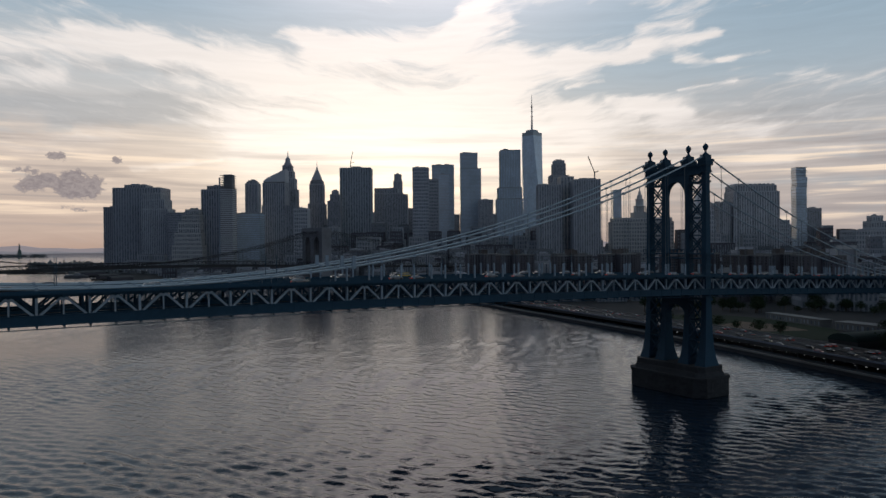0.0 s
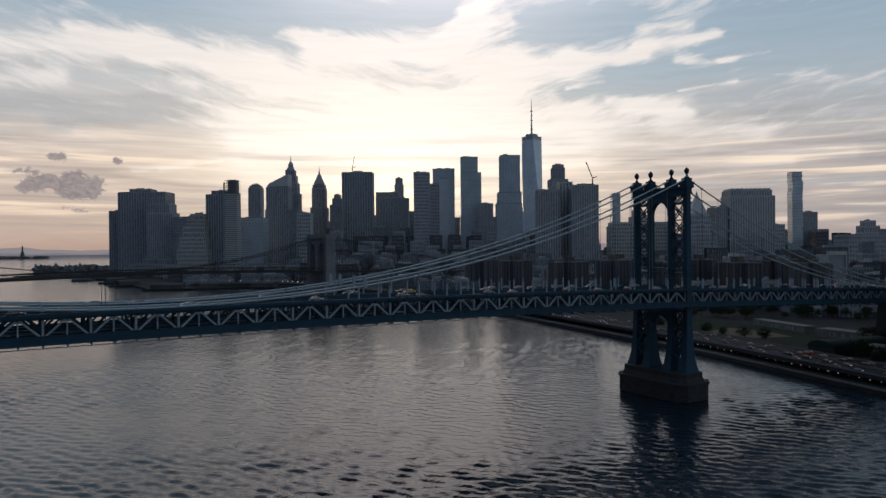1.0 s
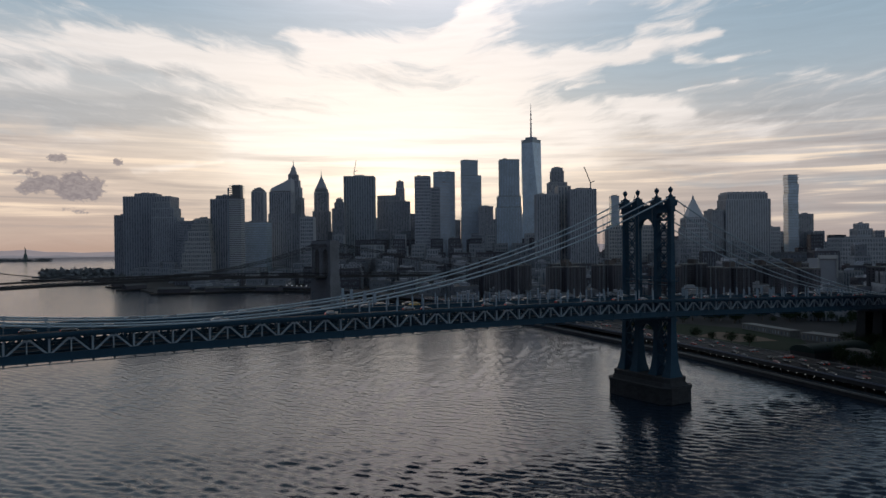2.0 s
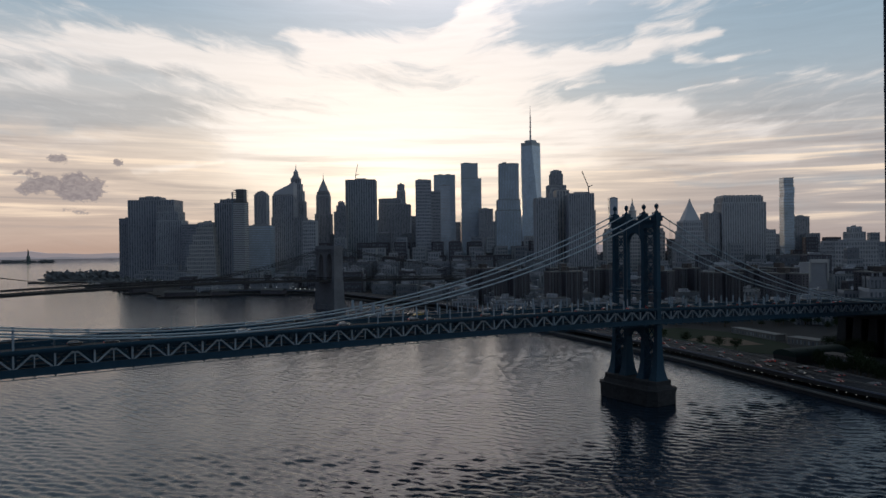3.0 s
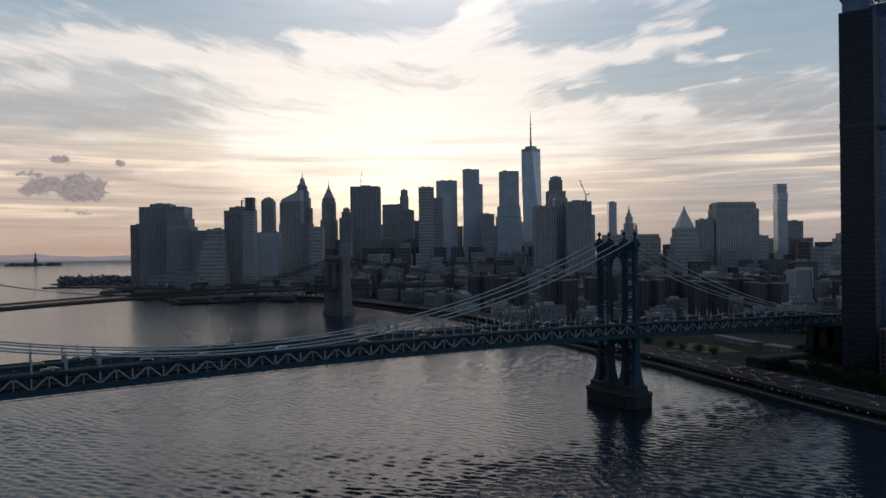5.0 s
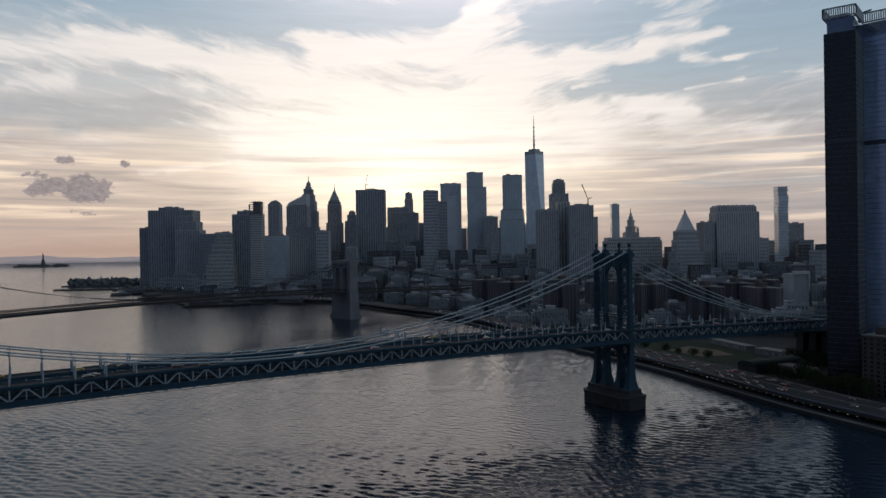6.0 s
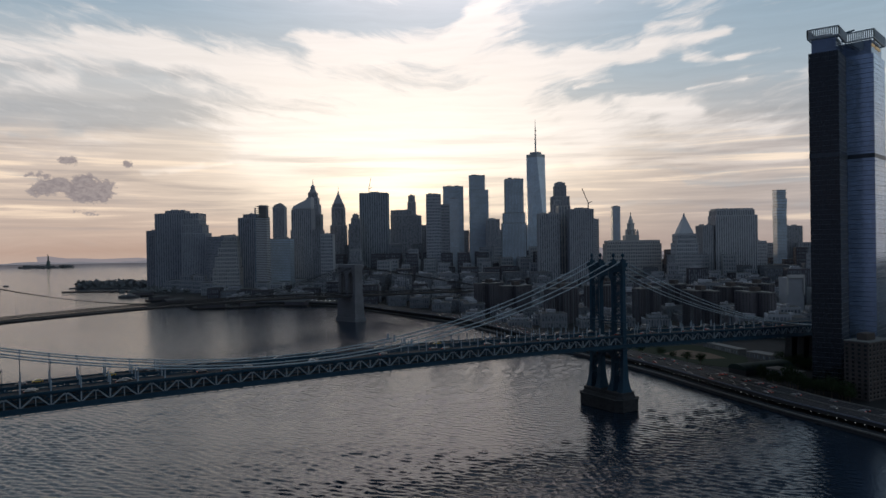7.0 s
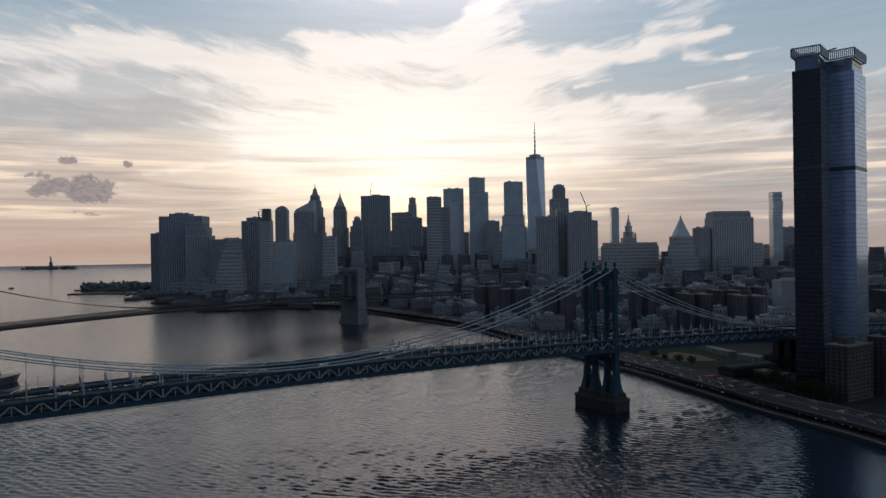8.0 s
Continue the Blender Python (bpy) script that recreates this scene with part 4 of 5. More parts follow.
# postmodern tower whose top slopes up to one side
slant = tower_block(-382, 1495, 0, [(0, 0, 50, 44, 0, 204)], STONE_DARK, GLASS_DARK, "dark office tower with a slanting top", "ribs", 5, plant=False)
wedge = Form()
wedge.add([(-25, -22, 206), (25, -22, 206), (25, 22, 206), (-25, 22, 206), (-20, -18, 214), (25, -18, 236), (25, 18, 236), (-20, 18, 214)],
          [(3, 2, 1, 0), (4, 5, 6, 7), (0, 1, 5, 4), (1, 2, 6, 5), (2, 3, 7, 6), (3, 0, 4, 7)])
part("slanting_roof", wedge, STONE_DARK, slant)
# courthouse with a pyramid
spired(519, 1268, [(0, 0, 58, 56, 0, 78), (0, 0, 46, 42, 78, 104), (0, 0, 40, 38, 104, 124)], (33, 33, 125, 164, 4), [(2.4, 162), (2.2, 167), (0.3, 172)],
       STONE, "stone courthouse tower under a steep pyramid roof", None, "grid", 4.5)


def municipal():
    b = tower_block(424, 1355, 0, [(0, 0, 126, 40, 0, 104), (0, 0, 120, 36, 104, 112)], STONE_PALE, GLASS_DARK, "broad pale civic building with a colonnade and wedding-cake tower", "grid", 5.5, plant=False)
    part("tower_base", Form().cbox(-2, 0, 112, 31, 30, 12), STONE_PALE, b)
    f = Form()
    for i in range(12):
        w = 2 * math.pi * i / 12
        f.lathe(-2 + 12 * math.cos(w), 12 * math.sin(w), [(0.9, 124), (0.8, 136)], 6)
    tagged(part("colonnade", f, STONE_PALE, b), kind="stuff")
    part("tower_drum", Form().lathe(-2, 0, [(10, 124), (10, 136), (13, 136.5), (13, 138), (8.5, 138.5), (8.5, 150), (9.6, 150.5), (9.6, 152), (6, 153), (5.5, 160), (3, 163), (2.5, 168), (1.2, 170), (1.0, 173)], 14), STONE_PALE, b)
    part("statue", Form().lathe(-2, 0, [(0.9, 173), (1.1, 175), (0.7, 177.5), (0.2, 180)], 6), COPPER, b)
    for s in (-1, 1):
        part("turret", Form().lathe(-2 + s * 13, -12, [(2.6, 124), (2.6, 132), (0.3, 138)], 8), STONE_PALE, b)


municipal()


def stacked_tower():
    """A residential tower whose floors slip in and out."""
    b = thing("apartment_tower", pose(894, 1625, LAND_Z - 0.4), "slender glass tower of shifted stacked floors", "building")
    rnd = random.Random(3)
    z = 0.0
    while z < 244:
        h = 4.0 if z < 170 else rnd.choice((4.0, 8.0))
        k = 0.4 if z < 60 else (0.9 if z < 170 else 1.7)
        f = Form().cbox(rnd.uniform(-k, k), rnd.uniform(-k, k), z, 26 + rnd.uniform(-k, k), 26, h - 0.7)
        part("storey", f, GLASS_BLUE, b)
        part("floor_slab", Form().cbox(0, 0, z + h - 0.7, 27.4, 27.4, 0.7), CONCRETE, b)
        z += h


stacked_tower()


def unfinished_tower():
    """A thin concrete tower, its top storeys still open."""
    b = thing("apartment_tower", pose(-435, 1305, LAND_Z - 0.4), "thin unfinished concrete tower with open top storeys", "building")
    part("shaft", Form().cbox(0, 0, 0, 25, 30, 178), STONE, b)
    tagged(part("facade_rib", facade(Form(), 25, 30, 0, 178, "bands", 4), CONCRETE, b), kind="stuff")
    for i in range(6):
        part("floor_slab", Form().cbox(0, 0, 181 + i * 4.5, 25.5, 30, 0.5), CITY_PALE, b)
    part("core", Form().cbox(2, 0, 178, 17, 20, 28), CITY_GREY, b)
    part("hoist", Form().box(-17, -8, 0, -14.4, -5, 200), STEEL_PALE, b)


unfinished_tower()


def crane(x, y, z, lean):
    b = thing("tower_crane", pose(x, y, z, 0, 0, 20), "thin steel crane with a raised jib on a roof", "crane")
    part("mast", Form().cbox(0, 0, 0, 1.6, 1.6, 14), STEEL, b)
    part("jib", Form().bar((0, 0, 14), (lean, 0, 44), 1.2, 1.2), STEEL, b)
    part("counter_jib", Form().bar((0, 0, 14), (9, 0, 17), 1.4, 1.4), STEEL, b)


crane(290, 1180, 180.5, -14)
crane(-235, 1690, 260.5, 6)

# ---------------------------------------------------------------- the lower city between the towers
WALLS = [CITY_GREY, CITY_DARK, CITY_BRICK, CITY_GREY, CITY_PALE, CITY_BRICK]


def low_city():
    rnd = random.Random(11)
    heights = (14, 18, 22, 26, 30, 36, 42, 50, 58, 66, 76, 88, 100, 112, 124, 136)
    total = len(heights)
    protos, shapes = [], []
    for i, h in enumerate(heights):
        w, d = rnd.uniform(24, 40), rnd.uniform(22, 34)
        wall = WALLS[i % 6]
        tiers = [(0, 0, w, d, 0, h)] if i % 3 else [(0, 0, w, d, 0, h * 0.72), (rnd.uniform(-2, 2), 0, w * 0.7, d * 0.75, h * 0.72, h)]
        kind = "brick" if wall is CITY_BRICK else ("pale stone" if wall is CITY_PALE else "grey stone")
        style = "grid" if i % 4 else "ribs"
        storey = "low" if h < 32 else ("mid-rise" if h < 62 else "tall")
        protos.append(tower_block(0, -3000 - i * 60, 0, tiers, wall, GLASS_DARK, f"{storey} {kind} city building with rows of windows", style, 3.6, "city_building"))
        glass, ribs, roofs = Form(), Form(), Form()
        for dx, dy, tw, td, z0, z1 in tiers:
            glass.cbox(dx, dy, z0, tw, td, z1 - z0)
            ribs.placed(facade(Form(), tw, td, z0, z1, "grid", 5.0), Matrix.Translation((dx, dy, 0)))
            roofs.cbox(dx, dy, z1 + 0.1, tw * 0.98, td * 0.98, 0.6)
        shapes.append((glass, ribs, roofs, wall))
    used = [False] * total
    big = [(o.matrix_world.translation.x, o.matrix_world.translation.y) for o in scene.objects
           if o.parent is None and o.name.startswith(("office_tower", "apartment_tower"))]
    far = {}
    count = 0
    y = 470.0
    while y < 1800:
        for col in range(60):
            x = -840 + col * 46 + rnd.uniform(-8, 8)
            yy = y + rnd.uniform(-6, 6)
            reach = 0.66 * (yy + 346)
            # unseen blocks beyond the right edge are added to darken the tower's reflections
            if x < -reach or x > max(reach, 850) or rnd.random() < 0.08:
                continue
            # keep to the land, behind the shore road
            if yy < 1010:
                edge = np.interp(-yy, [-1010, -905, -705, -525, -420], [-240, -150, -50, 48, 92]) + 62
            else:
                edge = np.interp(yy, [1010, 1045, 1060, 1110, 1330, 1480, 1570, 2000], [-260, -300, -480, -510, -640, -770, -830, -700]) + 45
            if x < edge or (yy < 560 and x < 330):
                continue
            if 470 < x < 575 and 600 < yy < 805:
                continue
            if any(abs(x - bx) < 42 and abs(yy - by) < 34 for bx, by in big):
                continue
            if x < 330:
                top = min(18 + 0.13 * max(0, yy - 830), 110) if x > -290 else min(14 + 0.07 * max(0, yy - 1000), 46)
                h = rnd.uniform(0.5, 1.0) * top
            else:
                top = 22 + 0.028 * (yy - 470)
                h = rnd.uniform(0.5, 1.15) * top if rnd.random() < 0.85 else top * 1.7
            h = max(h, 14)
            i = min(range(total), key=lambda j: abs(heights[j] - h) + rnd.uniform(0, 5))
            m = pose(x, yy, LAND_Z - 0.4, 0, 0, rnd.choice((0, 0, 90, 180)) + rnd.uniform(-4, 4) + (-12 if x > 330 else 0))
            if count >= 270 and used[i]:
                for form, mat in zip(shapes[i][:3], (GLASS_DARK, shapes[i][3], ROOF)):
                    far.setdefault(mat.name, (mat, Form()))[1].placed(form, m)
            elif used[i]:
                copy_thing(protos[i], m)
            else:
                protos[i].matrix_world = m
                used[i] = True
            count += 1
        y += 40 if y < 1000 else 46
    for i in range(total):
        if not used[i]:
            protos[i].matrix_world = pose(900 + 50 * i, 1850, LAND_Z - 0.4)
    for mat, form in far.values():
        whole("far_city_blocks", form, mat, "dense far city blocks between the towers", "buildings", kind="stuff")


low_city()


def housing_slab():
    """Cross-shaped brown brick housing block."""
    b = thing("housing_block", pose(0, 0, LAND_Z - 0.3), "brown brick housing block with rows of small windows", "apartment building", "brick housing blocks")
    h = 46.0
    plan = [(-24, -6), (-7, -6), (-7, -15), (7, -15), (7, -6), (24, -6), (24, 6), (7, 6), (7, 15), (-7, 15), (-7, 6), (-24, 6)]
    part("wall", Form().prism(plan, 0, h), CITY_BRICK, b)
    part("parapet", Form().prism([(x * 1.012, y * 1.02) for x, y in plan], h, h + 1.0), CONCRETE, b)
    f = Form()
    for i in range(16):
        z = 2.2 + i * 2.75
        for x in (-21, -17, -13, -9.5, 9.5, 13, 17, 21):
            for s in (-1, 1):
                f.cbox(x, s * 6.0, z, 1.5, 0.2, 1.4)
        for x in (-4.5, 0, 4.5):
            for s in (-1, 1):
                f.cbox(x, s * 15.0, z, 1.5, 0.2, 1.4)
        for s in (-1, 1):
            for y in (-3, 3):
                f.cbox(s * 24.0, y, z, 0.2, 1.5, 1.4)
    tagged(part("window", f, PANE, b), kind="stuff")
    part("tank_house", Form().cbox(0, 0, h + 1, 9, 9, 5).cbox(0, 0, h + 6, 9.6, 9.6, 0.4), BRICK, b)
    return b


slab = housing_slab()
slab.matrix_world = pose(150, 640, LAND_Z - 0.3, 0, 0, 25)
for x, y, r in ((215, 700, 25), (95, 720, 25), (170, 770, 25), (260, 620, 40), (245, 790, 25), (320, 700, 40), (60, 800, 25), (310, 560, -60), (360, 520, -60),
                (370, 620, -60), (430, 680, -60), (600, 700, -60), (460, 520, -60), (560, 560, -60)):
    copy_thing(slab, pose(x, y, LAND_Z - 0.3, 0, 0, r))

# ---------------------------------------------------------------- the older stone bridge downstream
def old_bridge():
    at, way = Vector((-148, 720, 0)), Vector((-0.675, -0.738, 0))
    turn = math.degrees(math.atan2(way.y, way.x))
    b = thing("stone_bridge", pose(at.x, at.y, 0, 0, 0, turn), "old granite-towered suspension bridge downstream", "bridge")
    span = 486.0

    def tower():
        f = Form()
        f.prism([(-10.5, -23), (10.5, -23), (10.5, 23), (-10.5, 23)], -5, 6).prism([(-8.6, -21), (8.6, -21), (8.6, 21), (-8.6, 21)], 6, 38, [(-7.8, -19.8), (7.8, -19.8), (7.8, 19.8), (-7.8, 19.8)])
        for y0, y1 in ((-19.4, -14.0), (-3.6, 3.6), (14.0, 19.4)):
            f.box(-7.0, y0, 38, 7.0, y1, 76)
        for c in (-8.8, 8.8):
            n, half = 10, 5.2
            pts = []
            for i in range(n + 1):
                u = -1 + 2 * i / n
                pts.append((c + u * half, 64 + 9.0 * math.sqrt(max(0, 1 - abs(u) ** 1.5))))
            for (ya, za), (yb, zb) in zip(pts, pts[1:]):
                f.add([(s * 7.0, y, z) for s in (-1, 1) for y, z in ((ya, za), (yb, zb), (yb, 76), (ya, 76))], [(0, 3, 2, 1), (4, 5, 6, 7), (0, 1, 5, 4), (3, 7, 6, 2)])
        f.box(-7.4, -19.8, 76, 7.4, 19.8, 78).box(-8.2, -20.6, 78, 8.2, 20.6, 80).box(-7.4, -19.8, 80, 7.4, 19.8, 83.5)
        return f.mesh("tower", OLD_GRANITE)
    me = tower()
    for x in (0, span):
        part("tower", me, None, b, "granite tower with two pointed arches").location = (x, 0, 0)

    def dz(x):
        return 36.5 + 5.0 * (1 - ((x - span / 2) / (span / 2)) ** 2) if 0 <= x <= span else 36.5 - 0.03 * (-x if x < 0 else x - span)

    def cz(x):
        return 44.0 + 38.0 * ((x - span / 2) / (span / 2)) ** 2 if 0 <= x <= span else 82.0 - 44.0 * (-x if x < 0 else x - span) / 284.0
    xs = [-284 + 14.2 * i for i in range(20)] + [i * span / 40 for i in range(41)] + [span + 14.2 * (i + 1) for i in range(20)]

    def strip(y0, y1, a, c):
        f = Form()
        for x in xs:
            z = dz(x)
            f.v += [(x, y0, z + a), (x, y1, z + a), (x, y1, z + c), (x, y0, z + c)]
        for i in range(len(xs) - 1):
            for j in range(4):
                p, q = i * 4 + j, i * 4 + (j + 1) % 4
                f.f.append((p, p + 4, q + 4, q))
        return f
    part("roadway", strip(-13, 13, 0, 0.9), DARK_STEEL, b)
    for y in (-13.1, 13.1):
        part("side_girder", strip(y - 0.2, y + 0.2, -0.8, 1.6), DARK_STEEL, b)
    for y in (-12.8, -4.5, 4.5, 12.8):
        part("chord", strip(y - 0.3, y + 0.3, 4.6, 5.1), DARK_STEEL, b)
        part("main_cable", Form().tube([(x, y, cz(x)) for x in xs], 0.3, 6), DARK_STEEL, b)
    f = Form()
    for y in (-12.8, 12.8):
        for i in range(-55, 182):
            x = i * 5.0
            if x < span + 280:
                f.cbox(x, y, dz(x) + 0.9, 0.3, 0.3, 4.0)
                f.bar((x, y, dz(x) + 0.9), (x + 5.0, y, dz(x + 5.0) + 4.6), 0.25, 0.2)
                if cz(x) > dz(x) + 6:
                    f.cbox(x, y, dz(x) + 5, 0.14, 0.14, cz(x) - dz(x) - 5)
    tagged(part("truss_web", f, DARK_STEEL, b), kind="stuff")
    stays = Form()
    for y in (-12.8, 12.8):
        for i in range(1, 14):
            for s in (-1, 1):
                stays.bar((0, y, 81), (s * i * 9.5, y, dz(s * i * 9.5) + 5), 0.12, 0.12)
    tagged(part("stay", stays, DARK_STEEL, b), kind="stuff")


old_bridge()


# ---------------------------------------------------------------- shore road on its viaduct
ROAD = [(-420, 1010), (-330, 1022), (-250, 996), (-203, 964), (-144, 886), (-88, 801), (-25, 715), (5, 671), (43, 594), (74, 508), (102, 442), (131, 372), (161, 300), (176, 260), (188, 219), (198, 186), (207, 157), (215, 130), (224, 108), (232, 89), (239, 72), (247, 47), (261, -19), (283, -159), (338, -419)]


def along(points, step):
    """Points at even steps along a plan line, with the heading there."""
    out, carry = [], 0.0
    for (xa, ya), (xb, yb) in zip(points, points[1:]):
        length = math.hypot(xb - xa, yb - ya)
        s = carry
        while s < length:
            out.append((xa + (xb - xa) * s / length, ya + (yb - ya) * s / length, math.atan2(yb - ya, xb - xa)))
            s += step
        carry = s - length
    return out


def smooth_line(points, rounds=2):
    for _ in range(rounds):
        out = [points[0]]
        for (xa, ya), (xb, yb) in zip(points, points[1:]):
            out += [(xa * 0.75 + xb * 0.25, ya * 0.75 + yb * 0.25), (xa * 0.25 + xb * 0.75, ya * 0.25 + yb * 0.75)]
        points = out + [points[-1]]
    return points


ROAD = smooth_line(ROAD)


def side(p, h, off):
    """A point off metres inland of the road's river edge."""
    return (p[0] - math.sin(h) * off, p[1] + math.cos(h) * off)


def ribbon(f, a, b, z0, z1, points=ROAD):
    st = along(points, 9.0)
    k = len(f.v)
    for x, y, h in st:
        (xa, ya), (xb, yb) = side((x, y), h, a), side((x, y), h, b)
        f.v += [(xa, ya, z0), (xb, yb, z0), (xb, yb, z1), (xa, ya, z1)]
    for i in range(len(st) - 1):
        for j in range(4):
            p, q = k + i * 4 + j, k + i * 4 + (j + 1) % 4
            f.f.append((p, p + 4, q + 4, q))
    n = k + 4 * (len(st) - 1)
    f.f += [(k, k + 1, k + 2, k + 3), (n + 3, n + 2, n + 1, n)]
    return f


ROAD_Z, ROAD_W = 7.1, 30.0
viaduct = tagged(new("road", ribbon(Form(), 0, ROAD_W, ROAD_Z - 0.9, ROAD_Z).mesh("road", ASPHALT)), "elevated shore road of dark asphalt on columns", "road", kind="structure")
part("edge_girder", ribbon(Form(), -0.5, 0.1, ROAD_Z - 1.7, ROAD_Z + 0.1), DARK_STEEL, viaduct)
part("edge_girder", ribbon(Form(), ROAD_W - 0.1, ROAD_W + 0.5, ROAD_Z - 1.7, ROAD_Z + 0.1), DARK_STEEL, viaduct)
part("parapet", ribbon(Form(), 0.1, 0.4, ROAD_Z, ROAD_Z + 0.85), STEEL_BLUE, viaduct, "blue-grey parapet along the river edge")
part("parapet", ribbon(Form(), ROAD_W - 0.5, ROAD_W - 0.2, ROAD_Z, ROAD_Z + 0.85), CONCRETE, viaduct)
part("median", ribbon(Form(), 14.8, 15.2, ROAD_Z, ROAD_Z + 0.8), CONCRETE, viaduct)
paint = Form()
for x, y, h in along(ROAD, 6.0):
    for off in (4.4, 8.0, 11.6, 19.0, 22.6, 26.2):
        px, py = side((x, y), h, off)
        c, s = math.cos(h), math.sin(h)
        q = [(px + c * u - s * v, py + s * u + c * v) for u, v in ((-1.2, -0.08), (1.2, -0.08), (1.2, 0.08), (-1.2, 0.08))]
        paint.prism(q, ROAD_Z + 0.004, ROAD_Z + 0.012)
tagged(part("lane_mark", paint, CONCRETE, viaduct), kind="stuff")
COLUMN = Form().cbox(0, 0, 2.2, 0.8, 0.8, 3.4).cbox(0, 0, 5.4, 1.3, 1.3, 0.8).mesh("column", DARK_STEEL)
for x, y, h in along(ROAD, 18.0):
    for off in (1.2, ROAD_W - 1.0):
        ob = part("column", COLUMN, None, viaduct)
        ob.location, ob.rotation_euler = (*side((x, y), h, off), 0), (0, 0, h)
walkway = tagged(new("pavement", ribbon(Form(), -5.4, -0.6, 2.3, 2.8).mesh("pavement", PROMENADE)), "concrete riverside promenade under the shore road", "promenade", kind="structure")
part("sea_wall", ribbon(Form(), -6.0, -5.4, -3, 2.0), GRANITE, walkway)
part("coping", ribbon(Form(), -6.3, -5.4, 2.0, 2.9), CONCRETE, walkway, "pale coping on the sea wall")
part("railing", ribbon(Form(), -5.3, -5.2, 3.8, 3.9), STEEL, walkway)
rail = Form()
for x, y, h in along(ROAD, 3.0):
    px, py = side((x, y), h, -5.25)
    rail.cbox(px, py, 2.8, 0.08, 0.08, 1.1)
tagged(part("railing_post", rail, STEEL, walkway), kind="stuff")
# small lights under the road's river edge
BULB = Form().lathe(0, 0, [(0.06, -0.16), (0.15, -0.06), (0.15, 0.06), (0.06, 0.14)], 6).mesh("bulb", LAMP)
ARM = Form().cbox(0, 0, 0.14, 0.1, 0.1, 0.4).mesh("bracket", STEEL)
proto = None
for x, y, h in along(ROAD, 6.0):
    if -60 < y < 330:
        m = pose(*side((x, y), h, -0.25), ROAD_Z - 2.24)
        if proto is None:
            proto = thing("promenade_lamp", m, "small white lamp under the road's edge", "lamp", "lamps along the promenade")
            part("bulb", BULB, None, proto, "glowing white bulb")
            part("bracket", ARM, None, proto)
        else:
            copy_thing(proto, m)


# ---------------------------------------------------------------- cars
def car(paint, name, label):
    b = thing(name, pose(0, 0, 0), label, "car", "cars in traffic")
    f = Form()
    plan = [(-2.25, -0.85), (2.2, -0.8), (2.3, -0.5), (2.3, 0.5), (2.2, 0.8), (-2.25, 0.85)]
    f.prism(plan, 0.3, 0.85, [(x * 0.98, y * 0.98) for x, y in plan])
    f.prism([(-1.7, -0.78), (1.1, -0.78), (1.1, 0.78), (-1.7, 0.78)], 1.28, 1.42, [(-1.35, -0.62), (0.35, -0.62), (0.35, 0.62), (-1.35, 0.62)])
    part("body", f, paint, b)
    part("glasshouse", Form().prism([(-1.9, -0.8), (1.25, -0.8), (1.25, 0.8), (-1.9, 0.8)], 0.85, 1.3, [(-1.6, -0.7), (0.6, -0.7), (0.6, 0.7), (-1.6, 0.7)]), GLASS_DARK, b)
    wheel = Form()
    n = 10
    wheel.v = [(0.33 * math.cos(2 * math.pi * i / n), s, 0.33 + 0.33 * math.sin(2 * math.pi * i / n)) for s in (-0.1, 0.1) for i in range(n)]
    wheel.f = [tuple(range(n)), tuple(range(n, 2 * n))[::-1]] + [(i, i + n, (i + 1) % n + n, (i + 1) % n) for i in range(n)]
    me = wheel.mesh("wheel", RUBBER)
    for x in (-1.4, 1.4):
        for s in (-0.78, 0.78):
            part("wheel", me, None, b).location = (x, s, 0)
    part("front_lamp", Form().cbox(2.28, 0, 0.55, 0.08, 1.3, 0.1), HEAD, b)
    part("tail_lamp", Form().cbox(-2.26, 0, 0.6, 0.06, 1.4, 0.1), TAIL, b)
    return b


def van():
    b = thing("delivery_truck", pose(0, 0, 0), "white box truck driving on the bridge", "truck", "trucks in traffic")
    part("cargo_box", Form().box(-4.2, -1.2, 0.8, 1.2, 1.2, 3.4), CAR_PAINTS[0], b)
    part("cab", Form().prism([(1.3, -1.1), (3.2, -1.1), (3.2, 1.1), (1.3, 1.1)], 0.5, 2.5, [(1.3, -1.05), (2.7, -1.05), (2.7, 1.05), (1.3, 1.05)]), CAR_PAINTS[0], b)
    part("windscreen", Form().prism([(2.9, -0.95), (3.1, -0.95), (3.1, 0.95), (2.9, 0.95)], 1.5, 2.3, [(2.7, -0.9), (2.85, -0.9), (2.85, 0.9), (2.7, 0.9)]), GLASS_DARK, b)
    for x in (-3.2, 2.2):
        for s in (-1.0, 1.0):
            w = Form()
            n = 10
            w.v = [(0.45 * math.cos(2 * math.pi * i / n), q, 0.45 + 0.45 * math.sin(2 * math.pi * i / n)) for q in (-0.14, 0.14) for i in range(n)]
            w.f = [tuple(range(n)), tuple(range(n, 2 * n))[::-1]] + [(i, i + n, (i + 1) % n + n, (i + 1) % n) for i in range(n)]
            part("wheel", w, RUBBER, b).location = (x, s, 0)
    return b


